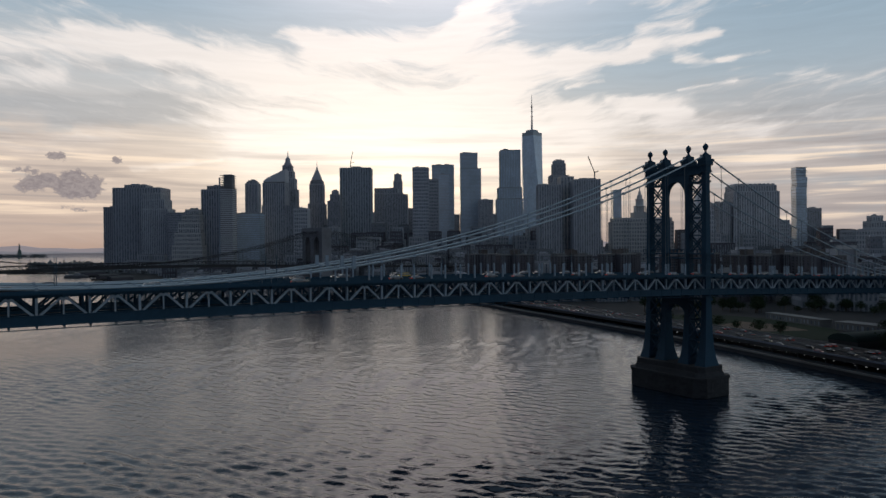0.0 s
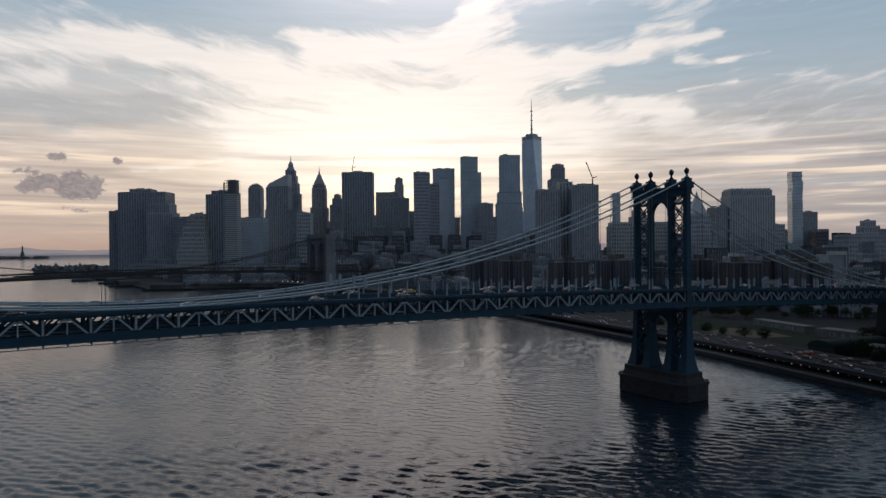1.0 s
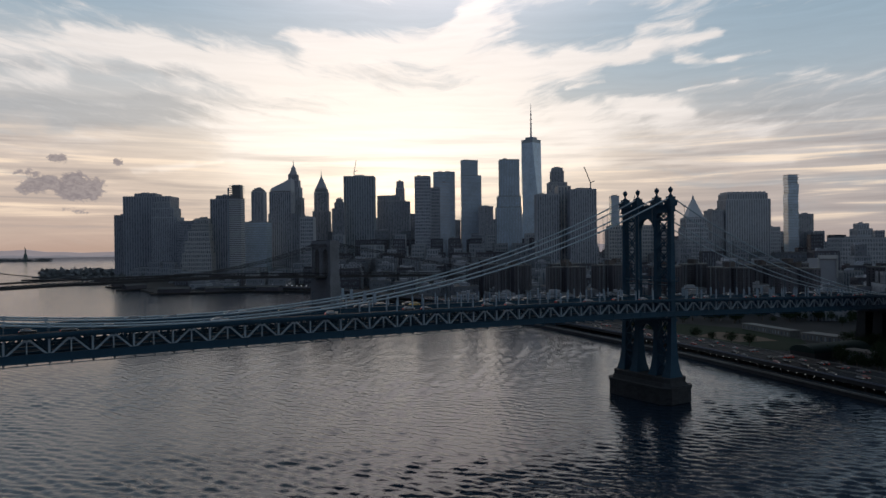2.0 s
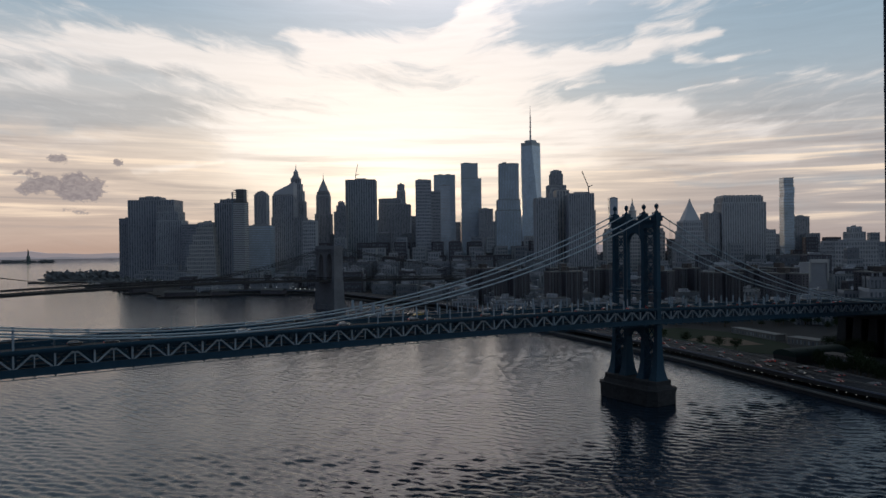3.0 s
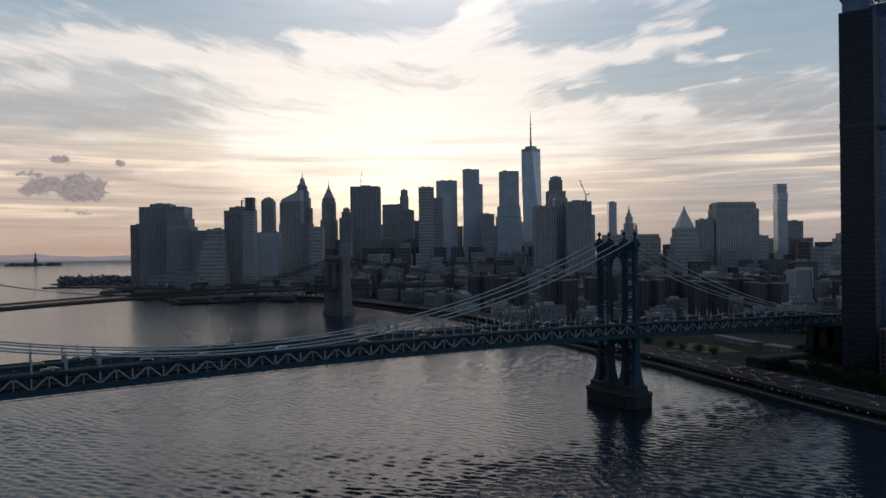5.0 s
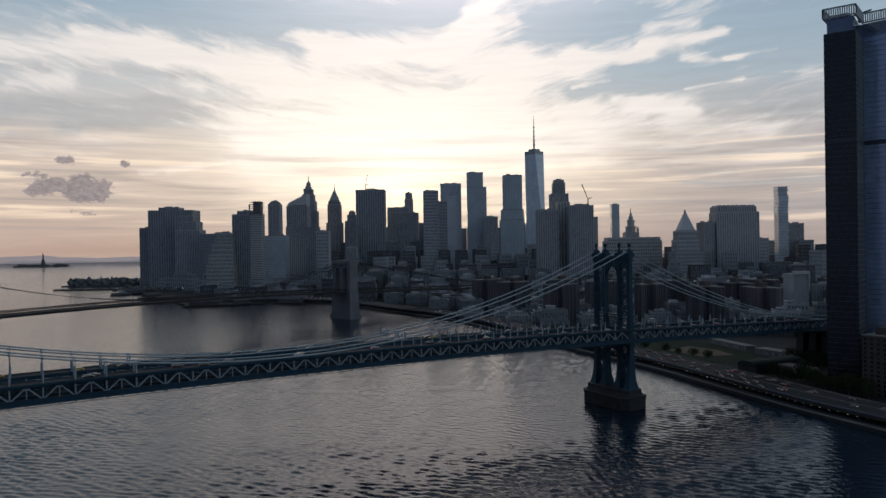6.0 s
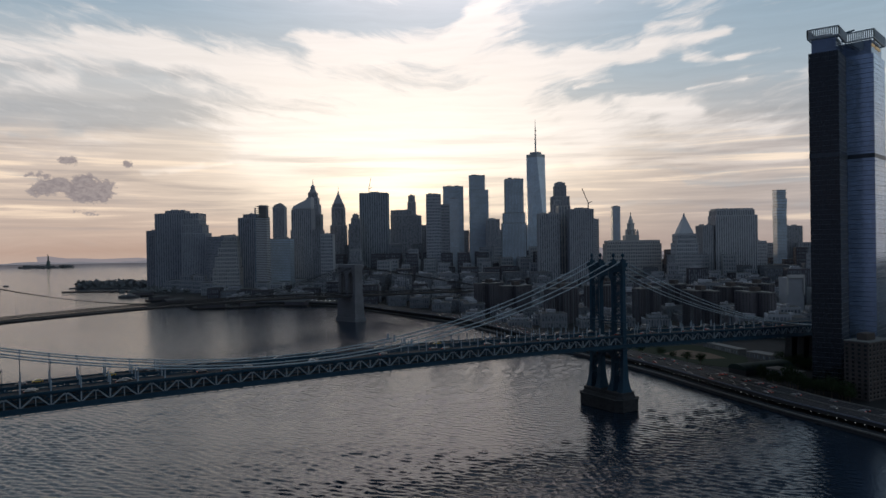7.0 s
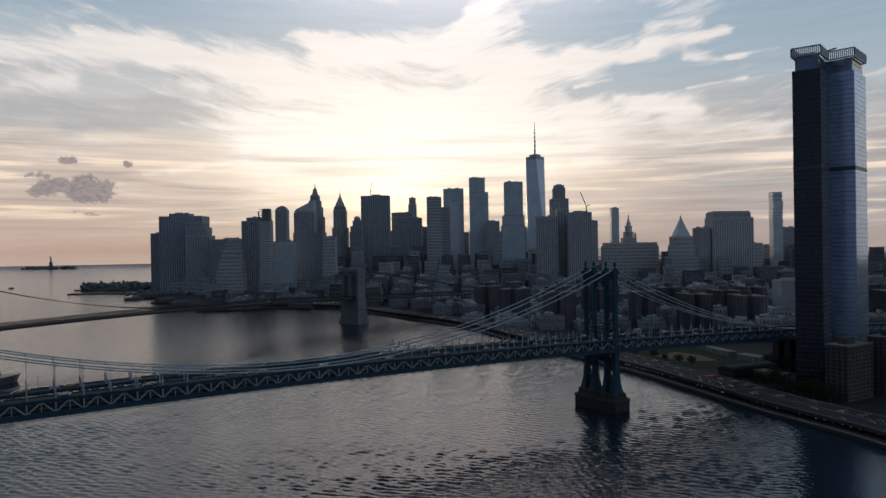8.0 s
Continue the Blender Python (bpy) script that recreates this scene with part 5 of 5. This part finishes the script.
def traffic():
    rnd = random.Random(21)
    names = ["white car in slow traffic", "black car in slow traffic", "grey car in slow traffic", "red car in slow traffic", "yellow taxi cab in slow traffic"]
    kinds = [car(p, "car", n) for p, n in zip(CAR_PAINTS, names)]
    first = [True] * 5
    truck, placed = van(), False

    def put(i, m):
        if first[i]:
            kinds[i].matrix_world, first[i] = m, False
        else:
            copy_thing(kinds[i], m)
    for lane, back in ((2.6, 0), (6.2, 0), (9.8, 0), (17.2, 1), (20.8, 1), (24.4, 1)):
        for x, y, h in along(ROAD, 13.0):
            if not -60 < y < 720 or rnd.random() < 0.6:
                continue
            p = side((x, y), h, lane)
            put(rnd.choice((0, 1, 1, 1, 2, 2, 3, 1, 2, 1)), pose(*p, ROAD_Z + 0.013, 0, 0, math.degrees(h) + (180 if back else 0)))
    for y, flip in ((14.0 - 5.2, 1), (-9.5, 0), (-13.2, 0), (12.2, 1)):
        x = -200.0
        while x < 380:
            x += rnd.uniform(14, 46)
            slope = math.degrees(math.atan2(deck_z(x + 2) - deck_z(x - 2), 4))
            m = BRIDGE @ pose(x, y, deck_z(x) + 7.51, 0, -slope, 0) @ pose(0, 0, 0, 0, 0, 180 * flip)
            if y < -12 and -60 < x < 60 and not placed:
                truck.matrix_world, placed = m, True
            else:
                put(rnd.choice((0, 1, 1, 2, 2, 2, 1, 1, 2, 1, 4 if y < 0 else 1, 2)), m)


traffic()

# ---------------------------------------------------------------- glass apartment tower beside the bridge
def glass_tower():
    # two offset wings, each with a corner towards the river
    plan = [(259, 184.5), (274, 173.7), (291, 195), (303.5, 182.8), (326, 207.5), (313, 220), (300, 234), (286, 218.3)]
    cx, cy = 292.0, 205.0
    b = thing("apartment_tower", pose(cx, cy, LAND_Z - 0.3), "dark blue glass apartment tower with a slotted white crown", "building")
    local = [(x - cx, y - cy) for x, y in plan]

    def grown(k):
        """The plan pushed outward by k metres."""
        n, out = len(local), []
        for i in range(n):
            p, q, r = (Vector(local[j % n]) for j in (i - 1, i, i + 1))
            a, c = (q - p).normalized(), (r - q).normalized()
            na, nc = Vector((a.y, -a.x)), Vector((c.y, -c.x))
            m = (na + nc).normalized()
            out.append(tuple(q + m * (k / m.dot(na))))
        return out
    part("glazed_wall", Form().prism(local, 0, 238.0), GLASS_NEAR, b)
    part("recess_wall", Form().prism(grown(-1.6), 238.0, 248.0), GLASS_NEAR, b)
    # shade and sky reflection put into face colours: near-black south, paler blue north
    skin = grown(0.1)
    part("dark_glazing", Form().prism([skin[0], skin[1], local[1], local[0]], 0, 238.0), PANE, b, "glazed side coloured near-black for shade")
    part("pale_glazing", Form().prism([skin[2], skin[3], local[3], local[2]], 0, 238.0), GLASS_SHEEN, b, "glazed side coloured paler blue for reflected sky")
    part("pale_glazing", Form().prism([skin[3], skin[4], local[4], local[3]], 0, 238.0), GLASS_SHEEN, b, "glazed side coloured paler blue for reflected sky")
    band = Form().prism(grown(0.14), 0, 0.22).mesh("floor_band", MULLION)
    for i in range(1, 69):
        part("floor_band", band, None, b).location = (0, 0, 3.45 * i)
    # mechanical storey: louvres all round
    part("louvre_band", Form().prism(grown(0.25), 164.4, 167.4), MULLION, b)
    f = Form()
    n = len(local)
    for i in range(n):
        p, q = Vector(local[i]), Vector(local[(i + 1) % n])
        d = (q - p)
        k = max(2, round(d.length / 1.5))
        for j in range(k + 1):
            c = p + d * j / k
            f.cbox(c.x, c.y, 0, 0.16, 0.16, 238.0)
    tagged(part("mullion", f, MULLION, b), kind="stuff")
    crown = Form()
    outer, inner = grown(0.7), grown(-0.6)
    for z0, z1 in ((248.0, 248.8), (254.2, 255.0)):
        for i in range(n):
            j = (i + 1) % n
            crown.prism([outer[i], outer[j], inner[j], inner[i]], z0, z1)
    part("crown_ring", crown, WHITE_METAL, b, "pale ring round the roof")
    fin = Form()
    for i in range(n):
        p, q = Vector(outer[i]), Vector(outer[(i + 1) % n])
        k = max(2, round((q - p).length / 1.35))
        for j in range(k + 1):
            c = p + (q - p) * j / k
            fin.cbox(c.x * 0.992, c.y * 0.992, 248.8, 0.6, 0.6, 5.4)
    tagged(part("crown_fin", fin, WHITE_METAL, b), kind="stuff")
    part("roof_house", Form().prism([(-26, -16), (-17, -22), (14, 16), (6, 24)], 248.0, 252.0), STONE_DARK, b)
    lit = Form()
    p, q = Vector(grown(-1.5)[3]), Vector(grown(-1.5)[4])
    for t in (0.08, 0.2, 0.42, 0.54, 0.66, 0.78):
        c = p + (q - p) * t
        lit.cbox(c.x, c.y, 243.5, 1.1, 1.1, 1.7)
    tagged(part("lit_window", lit, LIT_WINDOW, b, "warm lit windows under the crown"), kind="stuff")
    base = thing("roof_crane", pose(291, 199, 252.0, 0, 0, -20), "small window-washing crane on a tower roof", "crane")
    part("post", Form().cbox(0, 0, 0, 1.4, 1.4, 5.5), STEEL, base)
    part("boom", Form().bar((-4, 0, 5.2), (7.5, 0, 8.2), 1.0, 1.0), STEEL, base)
    part("counterweight", Form().cbox(-4, 0, 4.2, 2.2, 1.6, 1.6), STEEL, base)


glass_tower()


def brick_block(x, y, turn, w, d, floors, label):
    b = thing("housing_block", pose(x, y, LAND_Z - 0.3, 0, 0, turn), label, "apartment building")
    h = floors * 2.85 + 1.5
    part("wall", Form().cbox(0, 0, 0, w, d, h), BRICK, b)
    part("coping", Form().cbox(0, 0, h, w + 0.6, d + 0.6, 0.7), CONCRETE, b)
    part("roof_house", Form().cbox(-w * 0.1, 0, h + 0.7, w * 0.35, d * 0.4, 4.5), BRICK, b)
    pane = Form().cbox(0, 0, 0, 1.7, 0.14, 1.5).mesh("pane", PANE)
    sill = Form().cbox(0, 0, -0.22, 2.0, 0.4, 0.22).mesh("sill", CONCRETE)
    n = int(w / 4.0)
    for i in range(floors):
        for j in range(n):
            c = -w / 2 + (j + 0.5) * w / n
            ob = part("window", pane, None, b)
            ob.location = (c, -d / 2 - 0.03, 1.6 + i * 2.85)
            part("sill", sill, None, ob)
    m = int(d / 4.0)
    for i in range(floors):
        for j in range(m):
            c = -d / 2 + (j + 0.5) * d / m
            for s in (-1, 1):
                ob = part("window", pane, None, b)
                ob.location, ob.rotation_euler = (s * (w / 2 + 0.03), c, 1.6 + i * 2.85), (0, 0, math.pi / 2)
    return b


brick_block(285, 161, 31.6, 30.5, 16.1, 13, "brown brick apartment block with a grid of windows")
brick_block(326, 178, 31.6, 30, 20, 14, "darker brick apartment block behind another")


# ---------------------------------------------------------------- bridge anchorage, park, trees
def anchorage():
    b = thing("bridge_anchorage", BRIDGE @ pose(-236, 0, 0), "granite bridge anchorage with tall arched passages", "anchorage")
    for y in (-16, -5.3, 5.3, 16):
        part("pier", Form().prism([(-17, y - 3.6), (17, y - 3.6), (17, y + 3.6), (-17, y + 3.6)], 1.5, 28.2, [(-14.5, y - 2.7), (14.5, y - 2.7), (14.5, y + 2.7), (-14.5, y + 2.7)]), GRANITE, b)
    part("cap", Form().box(-15.5, -19.5, 28.2, 15.5, 19.5, 30.2), GRANITE, b)
    part("cornice", Form().box(-16.3, -20.2, 30.2, 16.3, 20.2, 30.9), GRANITE, b)
    for y in (14.6, 6.1, -6.1, -14.6):
        part("cable_saddle", Form().cbox(14, y, 30.9, 5, 2.4, 10), GRANITE, b)
    for x in (-290, -330, -370, -398):
        o = thing("viaduct_pier", BRIDGE @ pose(x, 0, 0), "granite pier under the bridge approach", "pier", "approach piers")
        part("shaft", Form().prism([(-2.5, -17), (2.5, -17), (2.5, 17), (-2.5, 17)], 1.5, deck_z(x) - 0.6, [(-1.8, -16), (1.8, -16), (1.8, 16), (-1.8, 16)]), GRANITE, o)


anchorage()


def flat(name, plan, z, mat, label, category):
    return whole(name, Form().prism(plan, z - 0.3, z), mat, label, category, kind="structure")


flat("lawn", [(178, 372), (212, 300), (250, 268), (272, 330), (258, 402), (225, 440), (182, 430)], 2.75, GRASS, "dark park lawn beside the shore road", "lawn")
flat("ballfield", [(203, 358), (222, 322), (252, 326), (248, 358), (230, 382)], 2.80, SAND, "brown clay ball field in the park", "ball field")


def low_shed(x, y, turn, w, d, h, label):
    b = thing("park_building", pose(x, y, LAND_Z, 0, 0, turn), label, "building")
    part("wall", Form().cbox(0, 0, 0, w, d, h), CONCRETE, b)
    part("roof", Form().cbox(0, 0, h, w + 0.8, d + 0.8, 0.5), CONCRETE, b)
    f = Form()
    k = int(w / 3.5)
    for i in range(k):
        f.cbox(-w / 2 + (i + 0.5) * w / k, -d / 2 - 0.03, 1.0, 1.6, 0.1, h - 2.0)
    tagged(part("window", f, GLASS_DARK, b), kind="stuff")


low_shed(268, 374, -76, 56, 9, 4.5, "long low pale park building with windows")
low_shed(287, 312, -66, 46, 12, 5.0, "low pale depot building beside the park")
low_shed(262, 232, -66, 26, 12, 6.0, "small grey building behind the shore road")


def vaulted_shed():
    """Sports shed under a low round roof."""
    b = thing("sports_shed", pose(254, 258, LAND_Z, 0, 0, 23), "dark green sports shed with a low round roof", "shed")
    part("wall", Form().cbox(0, 0, 0, 50, 18, 4.0), DARK_STEEL, b)
    n, pts = 12, []
    for i in range(n + 1):
        w = math.pi * i / n
        pts.append((-9.4 * math.cos(w), 4.0 + 4.2 * math.sin(w)))
    f = Form()
    f.v = [(x, y, z) for x in (-25.4, 25.4) for y, z in pts]
    f.f = [(i, i + 1, n + 2 + i, n + 1 + i) for i in range(n)] + [tuple(range(n + 1)), tuple(range(n + 1, 2 * n + 2))[::-1]]
    part("round_roof", f, GREEN_ROOF, b, "dark green round roof")


vaulted_shed()


def tree(seed):
    rnd = random.Random(seed)
    b = thing("tree", pose(0, 0, 0), "dark leafy street tree in full foliage", "tree", "trees by the shore")
    h = 8.5
    f = Form().tube([(0, 0, 0), (0.1, 0, 1.5), (0, 0.1, 3.4)], 0.3, 7, 0.18)
    limbs = []
    for i in range(6):
        w = i * 1.05 + rnd.uniform(-0.3, 0.3)
        e = (2.1 * math.cos(w), 2.1 * math.sin(w), rnd.uniform(5.0, 7.2))
        f.tube([(0, 0.1, 2.6 + 0.15 * i), (e[0] * 0.5, e[1] * 0.5, e[2] * 0.72), e], 0.13, 5, 0.04)
        limbs.append(e)
    part("trunk", f, BARK, b)
    lv = Form()
    for i in range(620):
        c = Vector(rnd.choice(limbs)) + Vector((rnd.gauss(0, 1.1), rnd.gauss(0, 1.1), rnd.gauss(-0.3, 1.0)))
        if i % 3 == 0:
            c = Vector((rnd.gauss(0, 1.2), rnd.gauss(0, 1.2), rnd.uniform(3.2, h)))
        n = Vector((rnd.uniform(-1, 1), rnd.uniform(-1, 1), rnd.uniform(-0.2, 1))).normalized()
        u = n.orthogonal().normalized() * rnd.uniform(0.25, 0.5)
        v = n.cross(u)
        lv.add([c - u, c - v * 0.6, c + u, c + v * 0.6], [(0, 1, 2, 3)])
    part("crown", lv, LEAF, b)
    return b


def plant_trees():
    rnd = random.Random(8)
    protos = [tree(s) for s in (1, 2, 3, 4)]
    first = [True] * 4
    spots = []
    for i in range(7):       # along the park's road side
        t = i / 7
        spots.append((168 + 60 * t + rnd.uniform(-3, 3), 392 - 118 * t + rnd.uniform(-4, 4)))
    for i in range(40):
        spots.append((rnd.uniform(282, 360), rnd.uniform(256, 305)))
    for i in range(50):
        spots.append((rnd.uniform(180, 380), rnd.uniform(442, 480)))
    for i in range(26):
        t = i / 26
        spots.append((238 + 27 * t + rnd.uniform(-4, 4), 214 - 72 * t + rnd.uniform(-3, 3)))
    for i in range(30):
        spots.append((rnd.uniform(330, 430), rnd.uniform(330, 440)))
    for x, y in spots:
        i = rnd.randrange(4)
        k = rnd.uniform(0.7, 1.3)
        m = pose(x, y, LAND_Z, 0, 0, rnd.uniform(0, 360)) @ Matrix.Diagonal((k, k, k * rnd.uniform(0.85, 1.15), 1))
        if first[i]:
            protos[i].matrix_world, first[i] = m, False
        else:
            copy_thing(protos[i], m)


plant_trees()


# ---------------------------------------------------------------- harbour: islands, statue, boats
def wooded(name, plan, z, seed, count, h, label):
    """Low land with a belt of trees too far off to tell apart."""
    whole("ground", Form().prism(plan, -2, z), HAZE_GREY, "low dark island in the harbour", "island", kind="structure")
    rnd = random.Random(seed)
    xs, ys = [p[0] for p in plan], [p[1] for p in plan]
    f = Form()
    for i in range(count):
        x, y = rnd.uniform(min(xs) + 8, max(xs) - 8), rnd.uniform(min(ys) + 5, max(ys) - 5)
        r = rnd.uniform(0.5, 1.0) * h
        for j in range(26):
            c = Vector((x + rnd.gauss(0, r * 0.4), y + rnd.gauss(0, r * 0.4), z + abs(rnd.gauss(r * 0.45, r * 0.25))))
            u = Vector((rnd.uniform(-1, 1), rnd.uniform(-1, 1), rnd.uniform(-1, 1))).normalized() * r * 0.28
            v = u.orthogonal().normalized() * r * 0.24
            f.add([c - u, c - v, c + u, c + v], [(0, 1, 2, 3)])
    whole(name, f, HAZE_GREY, label, "trees", kind="stuff")


wooded("far_trees", [(-1115, 1715), (-1040, 1700), (-870, 1725), (-850, 1770), (-1000, 1790), (-1110, 1760)], 3, 4, 95, 22, "dark belt of trees on a harbour island")
wooded("far_trees", [(-2900, 4340), (-2780, 4310), (-2600, 4320), (-2540, 4350), (-2600, 4395), (-2850, 4390)], 5, 6, 60, 16, "dark trees round a harbour statue")
wooded("far_trees", [(-835, 1590), (-720, 1470), (-640, 1400), (-610, 1420), (-700, 1520), (-810, 1620)], 3, 7, 60, 12, "dark trees along the harbour front")


def statue():
    f = Form().prism([(-20, -20), (20, -20), (20, 20), (-20, 20)], 4, 14).prism([(-10, -10), (10, -10), (10, 10), (-10, 10)], 14, 47, [(-6.5, -6.5), (6.5, -6.5), (6.5, 6.5), (-6.5, 6.5)])
    f.lathe(0, 0, [(5.5, 47), (5.0, 60), (4.2, 72), (3.6, 78), (1.8, 80), (2.2, 83), (1.2, 86)], 10)
    f.tube([(-2.5, 0, 76), (-4.6, 0, 83), (-4.4, 0, 90)], 1.3, 6, 0.9).lathe(-4.4, 0, [(1.5, 90), (1.6, 91), (0.6, 94)], 6)
    ob = whole("statue", f, COPPER, "tall robed statue on a stone pedestal", "statue")
    ob.location = (-2703, 4350, 0)


statue()


def ferry(x, y, turn, k, label):
    b = thing("ferry", pose(x, y, 0, 0, 0, turn) @ Matrix.Scale(k, 4), label, "boat")
    hull = [(-17, -4.6), (11, -4.6), (16, -2.4), (18.5, 0), (16, 2.4), (11, 4.6), (-17, 4.6)]
    part("hull", Form().prism([(p * 0.93, q * 0.8) for p, q in hull], -0.6, 2.2, hull), CAR_PAINTS[2], b)
    part("bulwark", Form().prism(hull, 2.2, 2.9, [(p * 1.01, q * 1.02) for p, q in hull]), CAR_PAINTS[2], b)
    part("cabin", Form().prism([(-15, -4), (9, -4), (12, 0), (9, 4), (-15, 4)], 2.9, 5.4, [(-15, -3.9), (8, -3.9), (10.6, 0), (8, 3.9), (-15, 3.9)]), CAR_PAINTS[2], b)
    part("window_band", Form().prism([(-14.6, -4.05), (9, -4.05), (11.9, 0), (9, 4.05), (-14.6, 4.05)], 3.6, 4.7), GLASS_DARK, b)
    part("bridge_house", Form().prism([(-2, -2.8), (5, -2.8), (6.5, 0), (5, 2.8), (-2, 2.8)], 5.4, 7.9, [(-2, -2.6), (4.2, -2.6), (5.5, 0), (4.2, 2.6), (-2, 2.6)]), CAR_PAINTS[0], b)
    part("mast", Form().tube([(0, 0, 7.9), (-0.4, 0, 11.5)], 0.14, 6, 0.06), STEEL_PALE, b)
    return b


ferry(-412, 249, 58, 2.4, "dark grey passenger ferry under way")
ferry(-745, 1296, 20, 1.3, "dark ferry at its harbour berth")
ferry(-1420, 1900, 170, 0.6, "small boat far out in the harbour")


def piers():
    for x, y, w, d, r in ((-930, 1530, 210, 14, -6), (-740, 1345, 80, 26, 15), (-630, 1190, 50, 26, 50), (-560, 1090, 60, 22, 60), (-440, 968, 70, 30, 8), (-380, 985, 40, 26, 30), (-290, 995, 60, 26, -18)):
        o = thing("wharf", pose(x, y, 0, 0, 0, r), "low dark wharf on the harbour front", "wharf", "wharves on the harbour front")
        part("deck", Form().cbox(0, 0, -2, w, d, 4.9), PROMENADE, o)
        part("fender", Form().cbox(0, 0, 2.0, w + 0.6, d + 0.6, 0.4), BARK, o)
        if w < 100:
            s = thing("pier_shed", pose(x, y, 2.9, 0, 0, r), "low dark pier shed on a wharf", "shed", "sheds on the wharves")
            part("wall", Form().cbox(0, 0, 0, w * 0.7, d * 0.6, 6), CITY_BRICK, s)
            part("roof", Form().prism([(-w * 0.37, -d * 0.33), (w * 0.37, -d * 0.33), (w * 0.37, d * 0.33), (-w * 0.37, d * 0.33)], 6, 9, [(-w * 0.37, -0.4), (w * 0.37, -0.4), (w * 0.37, 0.4), (-w * 0.37, 0.4)]), ROOF, s)


piers()


def shore_lamps():
    """Lit street lamps along the far shore and in the streets behind it."""
    rnd = random.Random(17)
    spots = [(-262 + 9 * i, 1003 - 4 * i) for i in range(8)] + [(-430 + 22 * i + rnd.uniform(-5, 5), 1040 + rnd.uniform(0, 30)) for i in range(8)]
    spots += [(-700 + 30 * i, 1440 - 22 * i + rnd.uniform(-8, 8)) for i in range(9)]
    first = None
    for x, y in spots:
        m = pose(x, y, LAND_Z)
        if first is None:
            first = thing("street_lamp", m, "lit street lamp on the far shore", "street lamp", "street lamps along the far shore")
            part("post", Form().tube([(0, 0, 0), (0, 0, 7.5)], 0.12, 6, 0.08), STEEL, first)
            part("lantern", Form().lathe(0, 0, [(0.2, 7.4), (0.55, 7.8), (0.55, 8.3), (0.2, 8.6)], 6), LAMP, first, "glowing white lantern")
        else:
            copy_thing(first, m)


shore_lamps()
